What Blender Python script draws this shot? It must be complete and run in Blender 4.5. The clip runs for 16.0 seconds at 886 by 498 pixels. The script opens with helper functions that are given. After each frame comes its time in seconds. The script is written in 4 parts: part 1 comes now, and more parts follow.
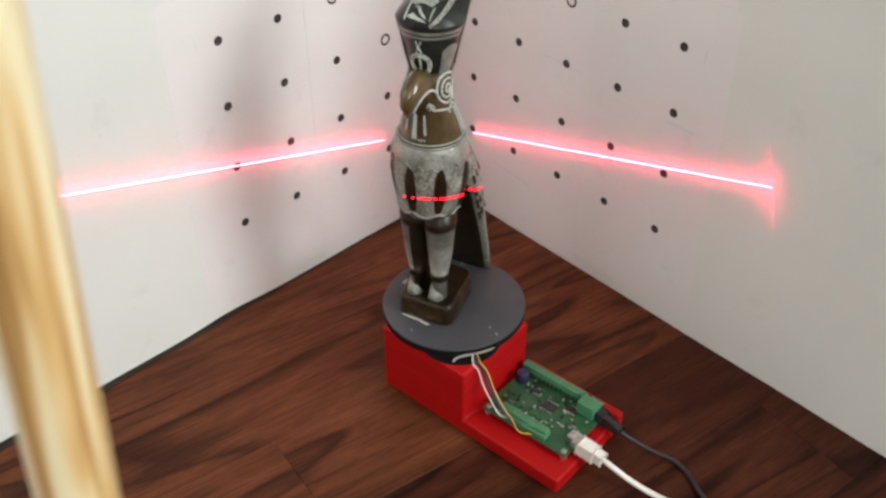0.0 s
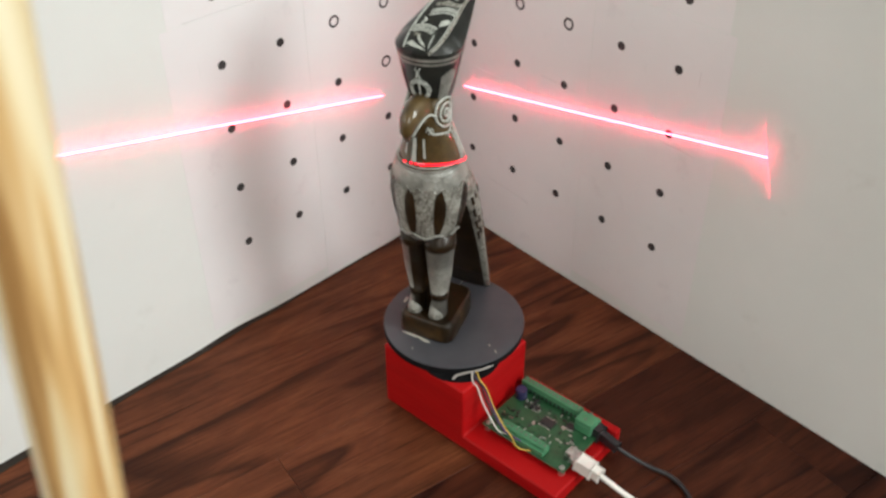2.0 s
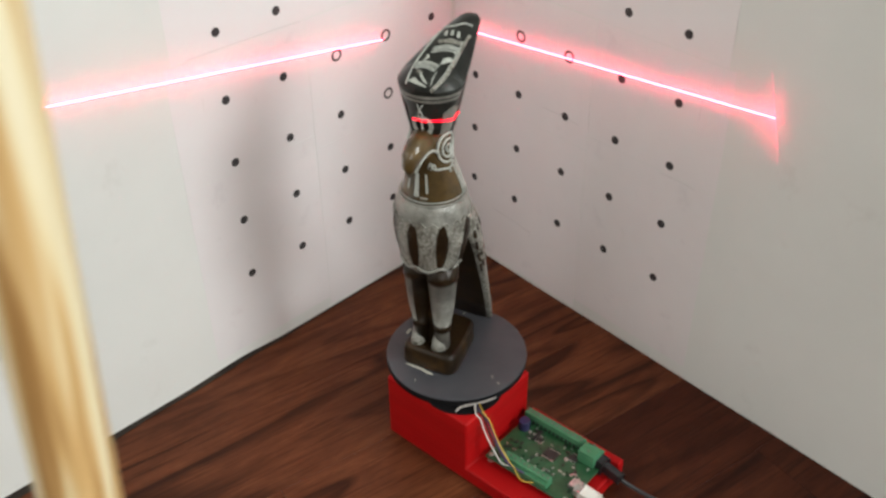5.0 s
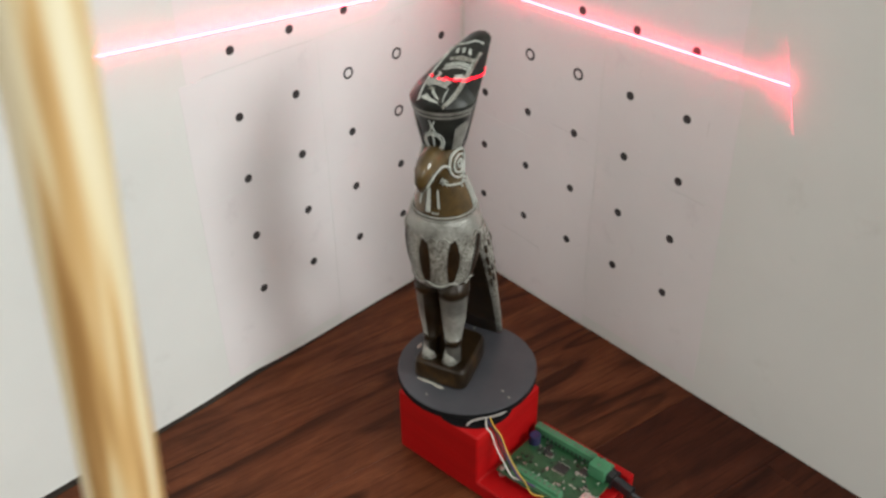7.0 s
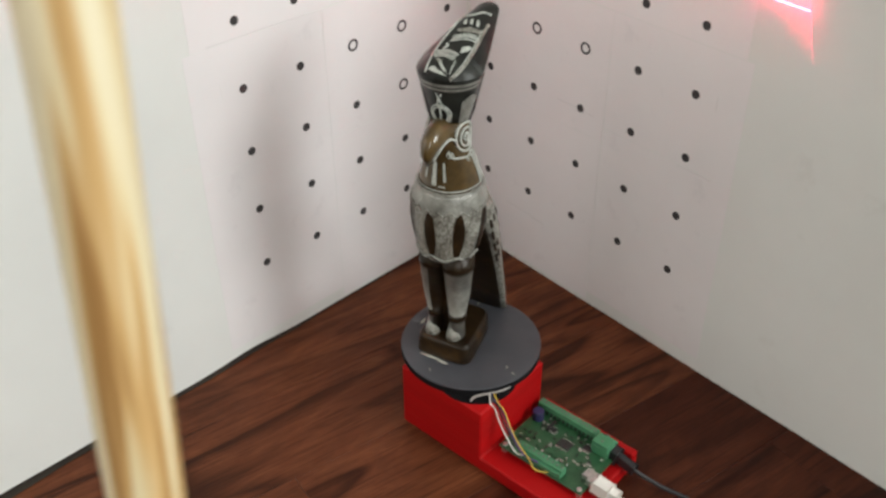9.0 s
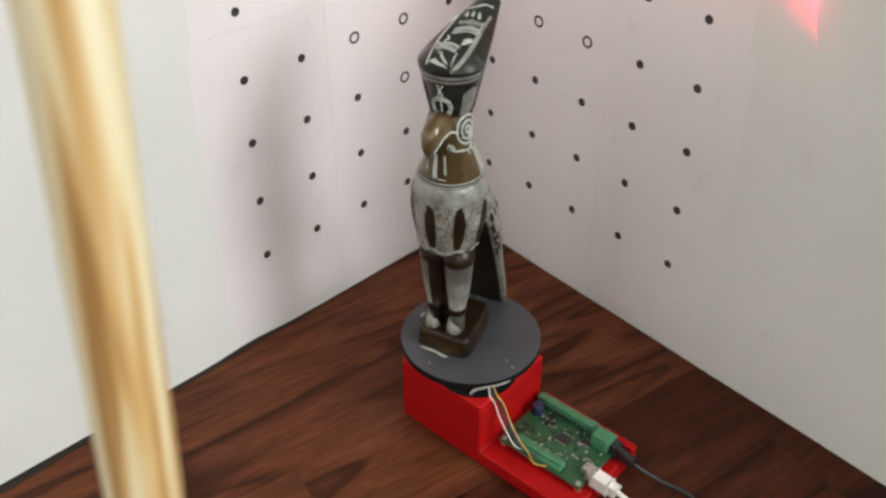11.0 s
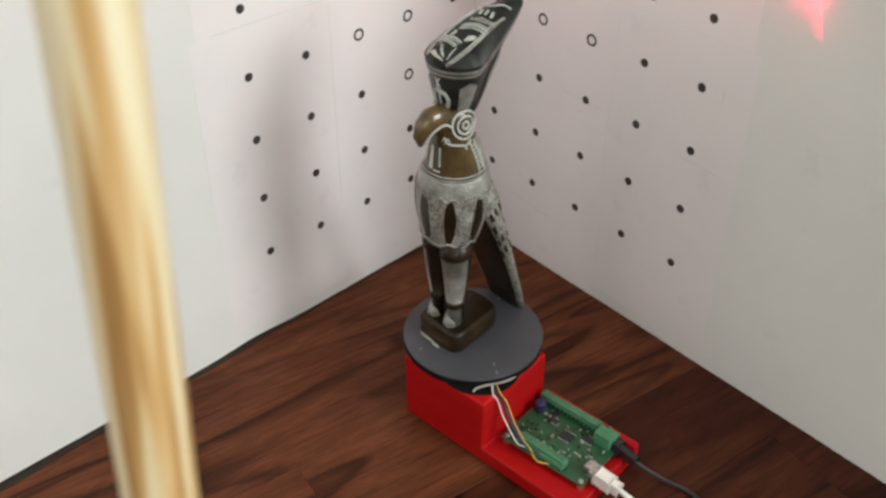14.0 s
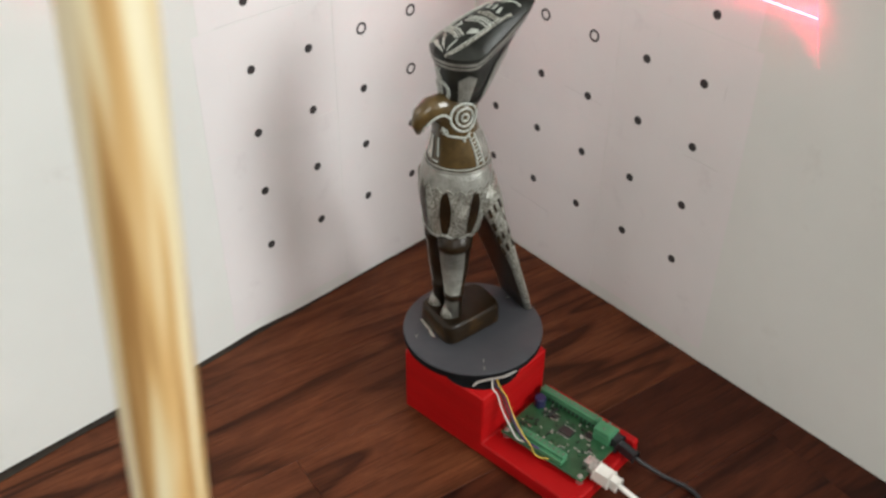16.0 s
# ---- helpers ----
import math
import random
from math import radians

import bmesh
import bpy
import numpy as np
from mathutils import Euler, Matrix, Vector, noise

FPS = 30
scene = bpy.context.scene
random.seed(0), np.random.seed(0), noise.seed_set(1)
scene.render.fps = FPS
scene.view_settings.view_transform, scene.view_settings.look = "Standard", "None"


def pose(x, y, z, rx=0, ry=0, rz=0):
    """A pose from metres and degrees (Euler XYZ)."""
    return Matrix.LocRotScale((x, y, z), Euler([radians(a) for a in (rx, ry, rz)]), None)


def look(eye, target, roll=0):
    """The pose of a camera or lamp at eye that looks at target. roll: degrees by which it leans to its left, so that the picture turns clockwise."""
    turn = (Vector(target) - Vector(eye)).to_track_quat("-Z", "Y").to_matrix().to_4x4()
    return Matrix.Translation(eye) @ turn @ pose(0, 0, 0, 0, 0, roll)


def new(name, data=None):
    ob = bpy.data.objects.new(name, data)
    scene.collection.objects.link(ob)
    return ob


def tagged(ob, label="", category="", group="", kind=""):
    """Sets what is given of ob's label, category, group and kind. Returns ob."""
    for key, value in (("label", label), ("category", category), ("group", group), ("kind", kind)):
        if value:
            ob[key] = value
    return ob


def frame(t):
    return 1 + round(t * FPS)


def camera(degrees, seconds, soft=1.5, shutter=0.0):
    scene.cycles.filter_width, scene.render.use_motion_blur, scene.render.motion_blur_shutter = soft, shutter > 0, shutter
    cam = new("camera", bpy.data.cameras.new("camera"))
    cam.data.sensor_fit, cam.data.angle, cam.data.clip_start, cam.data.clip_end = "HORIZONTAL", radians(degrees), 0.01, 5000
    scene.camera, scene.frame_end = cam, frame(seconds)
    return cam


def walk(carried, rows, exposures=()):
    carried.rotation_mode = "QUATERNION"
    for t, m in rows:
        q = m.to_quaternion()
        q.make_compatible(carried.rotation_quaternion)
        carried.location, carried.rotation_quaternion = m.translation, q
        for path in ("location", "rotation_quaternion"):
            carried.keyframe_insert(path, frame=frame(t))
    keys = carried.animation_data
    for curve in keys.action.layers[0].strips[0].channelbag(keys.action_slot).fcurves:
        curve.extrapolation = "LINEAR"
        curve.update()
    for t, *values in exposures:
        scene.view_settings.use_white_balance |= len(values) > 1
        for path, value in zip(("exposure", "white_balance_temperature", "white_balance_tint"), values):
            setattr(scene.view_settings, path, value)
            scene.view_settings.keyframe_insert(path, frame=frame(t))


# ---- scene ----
from mathutils.bvhtree import BVHTree

# ---------------------------------------------------------------- camera
cam = camera(48.46, 16.0, soft=2.7)
PATH = [
    (0.0, look((0.5361, 0.5515, 0.5204), (-0.0111, -0.0221, -0.0892), 0.00)),
    (0.5, look((0.5358, 0.5526, 0.5189), (-0.0129, -0.0220, -0.0884), 0.07)),
    (1.0, look((0.5346, 0.5532, 0.5189), (-0.0142, -0.0195, -0.0900), 0.16)),
    (1.5, look((0.5364, 0.5568, 0.5267), (-0.0102, -0.0187, -0.0817), -0.18)),
    (2.0, look((0.5376, 0.5569, 0.5344), (-0.0102, -0.0226, -0.0690), -0.30)),
    (2.5, look((0.5369, 0.5560, 0.5377), (-0.0132, -0.0298, -0.0574), -0.46)),
    (3.0, look((0.5373, 0.5556, 0.5402), (-0.0146, -0.0332, -0.0503), -0.53)),
    (3.5, look((0.5357, 0.5535, 0.5426), (-0.0173, -0.0342, -0.0480), -0.45)),
    (4.0, look((0.5353, 0.5546, 0.5443), (-0.0180, -0.0332, -0.0460), -0.58)),
    (6.5, look((0.5403, 0.5534, 0.5454), (-0.0152, -0.0389, -0.0382), -0.58)),
    (7.0, look((0.5434, 0.5567, 0.5460), (-0.0147, -0.0437, -0.0267), -0.83)),
    (7.5, look((0.5416, 0.5514, 0.5462), (-0.0151, -0.0434, -0.0337), -0.64)),
    (8.0, look((0.5425, 0.5513, 0.5418), (-0.0127, -0.0402, -0.0430), -0.42)),
    (8.5, look((0.5432, 0.5517, 0.5421), (-0.0093, -0.0380, -0.0469), -0.32)),
    (9.0, look((0.5450, 0.5519, 0.5410), (-0.0055, -0.0384, -0.0495), -0.32)),
    (11.5, look((0.5447, 0.5525, 0.5391), (-0.0023, -0.0366, -0.0557), 0.02)),
    (12.0, look((0.5444, 0.5520, 0.5399), (-0.0010, -0.0381, -0.0553), 0.05)),
    (12.5, look((0.5462, 0.5530, 0.5365), (-0.0010, -0.0392, -0.0551), 0.15)),
    (13.0, look((0.5447, 0.5511, 0.5396), (-0.0023, -0.0373, -0.0559), 0.26)),
    (13.5, look((0.5451, 0.5511, 0.5402), (-0.0020, -0.0357, -0.0568), 0.23)),
    (14.0, look((0.5465, 0.5504, 0.5409), (0.0006, -0.0365, -0.0570), 0.19)),
    (14.5, look((0.5471, 0.5504, 0.5404), (0.0011, -0.0377, -0.0563), 0.34)),
    (15.0, look((0.5468, 0.5488, 0.5397), (0.0017, -0.0387, -0.0584), 0.42)),
    (15.5, look((0.5465, 0.5501, 0.5386), (0.0003, -0.0358, -0.0602), 0.65)),
    (16.0, look((0.5488, 0.5500, 0.5391), (0.0026, -0.0346, -0.0609), 0.72)),
]
cam.data.dof.use_dof, cam.data.dof.focus_distance, cam.data.dof.aperture_fstop = True, 0.78, 18
# the exposure drifts slightly as the picture tilts
walk(cam, PATH, [(0.0, 0.17), (1.5, 0.18), (2.2, 0.15), (3.0, 0.01), (4.0, 0.03), (6.5, 0.04), (7.5, -0.03), (8.5, 0.04), (11.5, 0.09), (14.0, 0.08), (16.0, 0.10)])

# ---------------------------------------------------------------- light
world = bpy.data.worlds.new("world")
scene.world = world
world.use_nodes = True
sky = world.node_tree.nodes.new("ShaderNodeTexSky")
sky.sky_type, sky.sun_disc = "NISHITA", False
sky.sun_elevation, sky.sun_rotation = radians(35), radians(200)
world.node_tree.links.new(sky.outputs[0], world.node_tree.nodes["Background"].inputs[0])
world.node_tree.nodes["Background"].inputs[1].default_value = 0.08

# daylight lamps in four unseen window openings; the first follows the statue's shadow
def daylight(eye, target, width, height, watts, colour):
    lamp = bpy.data.lights.new("unseen_window_light", "AREA")
    lamp.shape, lamp.size, lamp.size_y, lamp.energy, lamp.color = "RECTANGLE", width, height, watts, colour
    new("unseen_window_light", lamp).matrix_world = look(eye, target)


daylight((-0.40, 2.33, 1.42), (-0.36, 0.0, 0.7), 0.80, 1.34, 43.5, (0.97, 1.0, 0.965))
# fill added behind the viewpoint, to brighten both boards and soften the shadow
daylight((1.50, 2.33, 1.42), (1.30, 0.0, 0.8), 1.00, 1.34, 15.5, (1.0, 0.97, 0.91))
# two unseen windows added to light the right board
daylight((2.13, -0.05, 1.40), (0.0, -0.05, 1.2), 0.74, 1.24, 6.2, (1.0, 0.935, 0.84))
daylight((2.13, -0.95, 1.40), (0.0, -0.95, 1.2), 0.74, 1.24, 6.2, (1.0, 0.935, 0.84))


# ---------------------------------------------------------------- materials
def tree(name, rough=0.6, metal=0.0):
    m = bpy.data.materials.new(name)
    m.use_nodes = True
    nt = m.node_tree
    b = nt.nodes["Principled BSDF"]
    b.inputs["Roughness"].default_value, b.inputs["Metallic"].default_value = rough, metal
    return m, nt, b


def node(nt, kind, **inputs):
    n = nt.nodes.new(kind)
    for k, v in inputs.items():
        n.inputs[k.replace("_", " ")].default_value = v
    return n


def coords(nt, stretch=(1, 1, 1), turn=(0, 0, 0), space="Object"):
    c, mp = nt.nodes.new("ShaderNodeTexCoord"), nt.nodes.new("ShaderNodeMapping")
    mp.inputs["Scale"].default_value = stretch
    mp.inputs["Rotation"].default_value = [radians(a) for a in turn]
    nt.links.new(c.outputs[space], mp.inputs["Vector"])
    return mp.outputs[0]


def noise_tex(nt, vec, scale, detail=4, rough=0.55, distort=0.0):
    n = node(nt, "ShaderNodeTexNoise", Scale=scale, Detail=detail, Roughness=rough, Distortion=distort)
    nt.links.new(vec, n.inputs["Vector"])
    return n.outputs["Fac"]


def ramp(nt, fac, *stops):
    r = nt.nodes.new("ShaderNodeValToRGB")
    while len(r.color_ramp.elements) < len(stops):
        r.color_ramp.elements.new(0.5)
    for e, (p, c) in zip(r.color_ramp.elements, stops):
        e.position, e.color = p, (*c, 1)
    nt.links.new(fac, r.inputs[0])
    return r.outputs[0]


def mix(nt, fac, a, b, how="MIX"):
    m = nt.nodes.new("ShaderNodeMix")
    m.data_type, m.blend_type = "RGBA", how
    for value, slot in ((fac, m.inputs[0]), (a, m.inputs[6]), (b, m.inputs[7])):
        if hasattr(value, "links"):
            nt.links.new(value, slot)
        elif slot == m.inputs[0]:
            slot.default_value = value
        else:
            slot.default_value = (*value, 1)
    return m.outputs[2]


def bump(nt, b, height, strength, distance=0.001):
    n = node(nt, "ShaderNodeBump", Strength=strength, Distance=distance)
    nt.links.new(height, n.inputs["Height"])
    nt.links.new(n.outputs[0], b.inputs["Normal"])


def mottled(name, c1, c2, scale=60, rough=0.6, metal=0.0, bumps=0.15, grain=600, stretch=(1, 1, 1)):
    """A plain surface with broad mottling and a fine grain."""
    m, nt, b = tree(name, rough, metal)
    v = coords(nt, stretch)
    broad = noise_tex(nt, v, scale, 3)
    nt.links.new(ramp(nt, broad, (0.3, c1), (0.7, c2)), b.inputs["Base Color"])
    fine = noise_tex(nt, v, grain, 3)
    r = node(nt, "ShaderNodeMapRange", To_Min=max(rough - 0.1, 0.02), To_Max=min(rough + 0.1, 1))
    nt.links.new(noise_tex(nt, v, scale * 3, 3), r.inputs["Value"])
    nt.links.new(r.outputs[0], b.inputs["Roughness"])
    if bumps:
        bump(nt, b, fine, bumps, 0.0006)
    return m


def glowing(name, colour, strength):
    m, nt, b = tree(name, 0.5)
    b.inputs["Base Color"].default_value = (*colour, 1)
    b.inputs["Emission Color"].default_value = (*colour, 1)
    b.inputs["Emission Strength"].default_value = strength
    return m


def board_white():
    m, nt, b = tree("matt_white_board", 0.62)
    v = coords(nt)
    base = ramp(nt, noise_tex(nt, v, 7, 4), (0.3, (0.740, 0.757, 0.737)), (0.7, (0.795, 0.812, 0.792)))
    smudge = ramp(nt, noise_tex(nt, v, 26, 5, 0.6), (0.62, (1, 1, 1)), (0.8, (0.9, 0.89, 0.88)))
    nt.links.new(mix(nt, 1.0, base, smudge, "MULTIPLY"), b.inputs["Base Color"])
    bump(nt, b, noise_tex(nt, v, 900, 2), 0.06, 0.0004)
    return m


def paper_white():
    m, nt, b = tree("printer_paper", 0.7)
    v = coords(nt)
    base = ramp(nt, noise_tex(nt, v, 9, 4), (0.3, (0.785, 0.765, 0.775)), (0.7, (0.835, 0.812, 0.822)))
    smudge = ramp(nt, noise_tex(nt, v, 34, 5, 0.65), (0.6, (1, 1, 1)), (0.82, (0.88, 0.87, 0.88)))
    nt.links.new(mix(nt, 1.0, base, smudge, "MULTIPLY"), b.inputs["Base Color"])
    bump(nt, b, noise_tex(nt, v, 700, 2), 0.06, 0.0004)
    return m


def oak_dark(name, low, mid, high):
    """Dark-stained oak: cathedral grain with dark open pores, each board its own cut."""
    m, nt, b = tree(name, 0.4)
    b.inputs["Specular IOR Level"].default_value = 0.14
    info = nt.nodes.new("ShaderNodeObjectInfo")
    c = nt.nodes.new("ShaderNodeTexCoord")
    shift = nt.nodes.new("ShaderNodeVectorMath")
    shift.operation = "MULTIPLY_ADD"
    comb = nt.nodes.new("ShaderNodeCombineXYZ")
    for k in range(3):
        nt.links.new(info.outputs["Random"], comb.inputs[k])
    nt.links.new(comb.outputs[0], shift.inputs[0])
    shift.inputs[1].default_value = (7.3, 5.1, 3.7)
    nt.links.new(c.outputs["Object"], shift.inputs[2])

    def stretched(k):
        n = nt.nodes.new("ShaderNodeMapping")
        n.inputs["Scale"].default_value = (k, 1, 1)
        nt.links.new(shift.outputs[0], n.inputs["Vector"])
        return n.outputs[0]
    broad = noise_tex(nt, stretched(0.4), 30, 7, 0.72, 0.6)
    streak = noise_tex(nt, stretched(0.07), 130, 4, 0.65, 0.3)
    pores = noise_tex(nt, stretched(0.05), 480, 3, 0.6)
    # growth rings: level lines of a long, slow noise give the cathedral figure
    slow = noise_tex(nt, stretched(0.14), 12, 2.2, 0.5, 0.3)
    times = node(nt, "ShaderNodeMath")
    times.operation, times.inputs[1].default_value = "MULTIPLY", 11
    nt.links.new(slow, times.inputs[0])
    fract = node(nt, "ShaderNodeMath")
    fract.operation = "FRACT"
    nt.links.new(times.outputs[0], fract.inputs[0])
    rings = ramp(nt, fract.outputs[0], (0.0, (0.34, 0.31, 0.31)), (0.10, (0.44, 0.41, 0.41)), (0.34, (0.92, 0.91, 0.91)), (0.68, (1.16, 1.16, 1.16)), (0.90, (0.98, 0.97, 0.97)), (1.0, (0.40, 0.37, 0.37)))
    base = ramp(nt, broad, (0.28, low), (0.5, mid), (0.72, high))
    gate = ramp(nt, noise_tex(nt, stretched(0.3), 9, 3), (0.38, (0.25, 0.25, 0.25)), (0.56, (1, 1, 1)))
    col = mix(nt, gate, base, mix(nt, 1.0, base, rings, "MULTIPLY"))
    col = mix(nt, 0.34, col, ramp(nt, streak, (0.32, (0.45, 0.42, 0.42)), (0.62, (1.3, 1.32, 1.32))), "MULTIPLY")
    pore = ramp(nt, pores, (0.34, (0.36, 0.33, 0.33)), (0.50, (1, 1, 1)))
    nt.links.new(mix(nt, 0.6, col, pore, "MULTIPLY"), b.inputs["Base Color"])
    r = node(nt, "ShaderNodeMapRange", To_Min=0.32, To_Max=0.52)
    nt.links.new(broad, r.inputs["Value"])
    nt.links.new(r.outputs[0], b.inputs["Roughness"])
    bump(nt, b, pores, 0.22, 0.0006)
    return m


def pine():
    m, nt, b = tree("pale_pine", 0.45)
    v = coords(nt, (1, 1, 0.05), (0, 0, 35))
    bands = noise_tex(nt, v, 230, 2, 0.45, 0.5)
    col = ramp(nt, bands, (0.34, (0.40, 0.22, 0.075)), (0.43, (0.66, 0.43, 0.185)), (0.51, (0.80, 0.68, 0.42)), (0.60, (0.86, 0.78, 0.56)))
    streak = ramp(nt, noise_tex(nt, v, 130, 4), (0.3, (0.84, 0.79, 0.70)), (0.6, (1, 1, 1)))
    nt.links.new(mix(nt, 0.8, col, streak, "MULTIPLY"), b.inputs["Base Color"])
    bump(nt, b, noise_tex(nt, v, 500, 3), 0.1, 0.0004)
    return m


def stone_glaze(name, dark, mid, light, coat):
    m, nt, b = tree(name, 0.34)
    v = coords(nt)
    col = ramp(nt, noise_tex(nt, v, 55, 5, 0.6), (0.3, dark), (0.55, mid), (0.78, light))
    nt.links.new(col, b.inputs["Base Color"])
    b.inputs["Specular IOR Level"].default_value = 0.25
    b.inputs["Coat Weight"].default_value, b.inputs["Coat Roughness"].default_value = coat, 0.06
    bump(nt, b, noise_tex(nt, v, 260, 3), 0.15, 0.0008)
    return m


def silver_paint(name, cut, lit):
    """Hammered silver-white paint with dark scratches showing through; cut is how much shows."""
    m, nt, b = tree(name, 0.36, 0.25)
    v = coords(nt)
    vor = node(nt, "ShaderNodeTexVoronoi", Scale=520)
    nt.links.new(v, vor.inputs["Vector"])
    base = ramp(nt, noise_tex(nt, v, 90, 4), (0.3, (0.20 * lit, 0.20 * lit, 0.18 * lit)), (0.7, (0.42 * lit, 0.425 * lit, 0.39 * lit)))
    fleck = ramp(nt, noise_tex(nt, v, 700, 4, 0.7), (cut - 0.08, (0.16, 0.14, 0.09)), (cut + 0.06, (1, 1, 1)))
    nt.links.new(mix(nt, 0.85, base, fleck, "MULTIPLY"), b.inputs["Base Color"])
    bump(nt, b, vor.outputs["Distance"], 0.4, 0.0008)
    return m


def crown_black():
    m, nt, b = tree("black_green_lacquer", 0.3)
    b.inputs["Specular IOR Level"].default_value = 0.3
    v = coords(nt)
    col = ramp(nt, noise_tex(nt, v, 70, 4), (0.35, (0.008, 0.009, 0.008)), (0.7, (0.030, 0.033, 0.029)))
    nt.links.new(col, b.inputs["Base Color"])
    bump(nt, b, noise_tex(nt, v, 300, 3), 0.12, 0.0006)
    return m


BOARD, PAPER, PINE = board_white(), paper_white(), pine()
# two stains, also set brighter and darker to carry the floor's uneven light
OAK = oak_dark("dark_oak_more_lit", (0.078, 0.0238, 0.0100), (0.122, 0.0385, 0.0160), (0.174, 0.060, 0.0245))
OAK_RED_DIM = oak_dark("reddish_oak_less_lit", (0.034, 0.0090, 0.0044), (0.056, 0.0150, 0.0068), (0.088, 0.0258, 0.0110))
GLAZE = stone_glaze("dark_brown_glaze", (0.009, 0.0055, 0.0025), (0.021, 0.0120, 0.0048), (0.085, 0.044, 0.013), 0.06)
AMBER = stone_glaze("amber_brown_glaze", (0.030, 0.020, 0.007), (0.085, 0.054, 0.018), (0.16, 0.105, 0.038), 0.9)
SILVER, FLECK, LACQUER = silver_paint("silver_paint", 0.36, 0.84), silver_paint("flecked_silver_paint", 0.5, 1.2), crown_black()
WHITE_LINE = mottled("white_paint_line", (0.34, 0.375, 0.345), (0.60, 0.625, 0.585), 420, 0.5)
INK = mottled("black_print", (0.022, 0.020, 0.022), (0.045, 0.040, 0.042), 400, 0.6, bumps=0)
PENCIL = mottled("pencil_grey", (0.58, 0.565, 0.57), (0.68, 0.665, 0.67), 300, 0.7, bumps=0)
RED = mottled("red_printed_plastic", (0.35, 0.0035, 0.0045), (0.44, 0.005, 0.006), 40, 0.5, bumps=0.2, grain=300, stretch=(0.2, 0.2, 3))
RED.node_tree.nodes["Principled BSDF"].inputs["Specular IOR Level"].default_value = 0.2
GREY = mottled("dark_grey_vinyl", (0.050, 0.053, 0.062), (0.070, 0.073, 0.084), 30, 0.5, bumps=0.1)
BLACK = mottled("black_plastic", (0.012, 0.012, 0.014), (0.025, 0.025, 0.028), 80, 0.45)
PCB = mottled("green_circuit_board", (0.012, 0.066, 0.026), (0.03, 0.105, 0.046), 160, 0.35, bumps=0.1)
TERMINAL = mottled("green_terminal_plastic", (0.045, 0.19, 0.09), (0.065, 0.24, 0.12), 90, 0.45, bumps=0.05)
METAL = mottled("tinned_metal", (0.5, 0.5, 0.48), (0.7, 0.7, 0.68), 200, 0.3, 0.9, 0.05)
DULL_SCREW = mottled("dull_screw", (0.10, 0.16, 0.11), (0.16, 0.22, 0.16), 200, 0.5, 0.4, 0)
RUBBER = mottled("matt_black_rubber", (0.005, 0.005, 0.006), (0.010, 0.010, 0.011), 80, 0.85, bumps=0.1)
RUBBER.node_tree.nodes["Principled BSDF"].inputs["Specular IOR Level"].default_value = 0.1
CHIP = mottled("chip_black", (0.012, 0.012, 0.013), (0.03, 0.028, 0.028), 200, 0.4, bumps=0)
PALE = mottled("pale_ceramic", (0.36, 0.36, 0.30), (0.48, 0.47, 0.42), 300, 0.5, bumps=0)
WHITE_PLASTIC = mottled("white_plastic", (0.72, 0.70, 0.66), (0.8, 0.78, 0.74), 60, 0.4, bumps=0.05)
YELLOW_PVC = mottled("yellow_wire", (0.72, 0.48, 0.07), (0.8, 0.55, 0.1), 80, 0.45, bumps=0)
PURPLE_PVC = mottled("violet_wire", (0.05, 0.03, 0.10), (0.08, 0.045, 0.16), 80, 0.45, bumps=0)
BLUE_CAP = mottled("dark_blue_sleeve", (0.02, 0.02, 0.07), (0.035, 0.03, 0.11), 80, 0.35, bumps=0)
PLASTER = mottled("warm_white_plaster", (0.74, 0.73, 0.69), (0.80, 0.79, 0.75), 3, 0.85, bumps=0.2, grain=120)
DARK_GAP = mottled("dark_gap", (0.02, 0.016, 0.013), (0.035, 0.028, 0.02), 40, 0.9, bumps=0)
# emission on thin rods, slivers and boxes, in place of laser light on surfaces
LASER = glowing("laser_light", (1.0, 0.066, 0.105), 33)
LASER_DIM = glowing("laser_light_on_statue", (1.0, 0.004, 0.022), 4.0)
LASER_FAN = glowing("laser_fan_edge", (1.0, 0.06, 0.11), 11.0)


# ---------------------------------------------------------------- building blocks
def part(name, bm, material, parent=None, label="", smooth=False):
    """Links a bmesh as one mesh object, under a thing or a part if given."""
    me = bpy.data.meshes.new(name)
    bmesh.ops.recalc_face_normals(bm, faces=bm.faces)
    bm.to_mesh(me)
    bm.free()
    for mt in material if isinstance(material, (list, tuple)) else [material]:
        me.materials.append(mt)
    if smooth:
        me.polygons.foreach_set("use_smooth", [True] * len(me.polygons))
    ob = new(name, me)
    ob.parent = parent
    if label:
        ob["label"] = label
    return ob


def thing(name, m, label, category, group="", kind=""):
    ob = new(name)
    ob.empty_display_size = 0.01
    ob.matrix_world = m
    return tagged(ob, label, category, group, kind)


def box(bm, x0, x1, y0, y1, z0, z1, bevel=0.0, m=None, slot=0, seg=2):
    r = bmesh.ops.create_cube(bm, size=1)
    vs = r["verts"]
    for v in vs:
        v.co = Vector(((x0 + x1) / 2 + v.co.x * (x1 - x0), (y0 + y1) / 2 + v.co.y * (y1 - y0), (z0 + z1) / 2 + v.co.z * (z1 - z0)))
    if m is not None:
        for v in vs:
            v.co = m @ v.co
    fs = {f for v in vs for f in v.link_faces}
    for f in fs:
        f.material_index = slot
    if bevel:
        es = {e for v in vs for e in v.link_edges}
        bmesh.ops.bevel(bm, geom=list(es), offset=bevel, segments=seg, profile=0.5, affect="EDGES")
    return bm


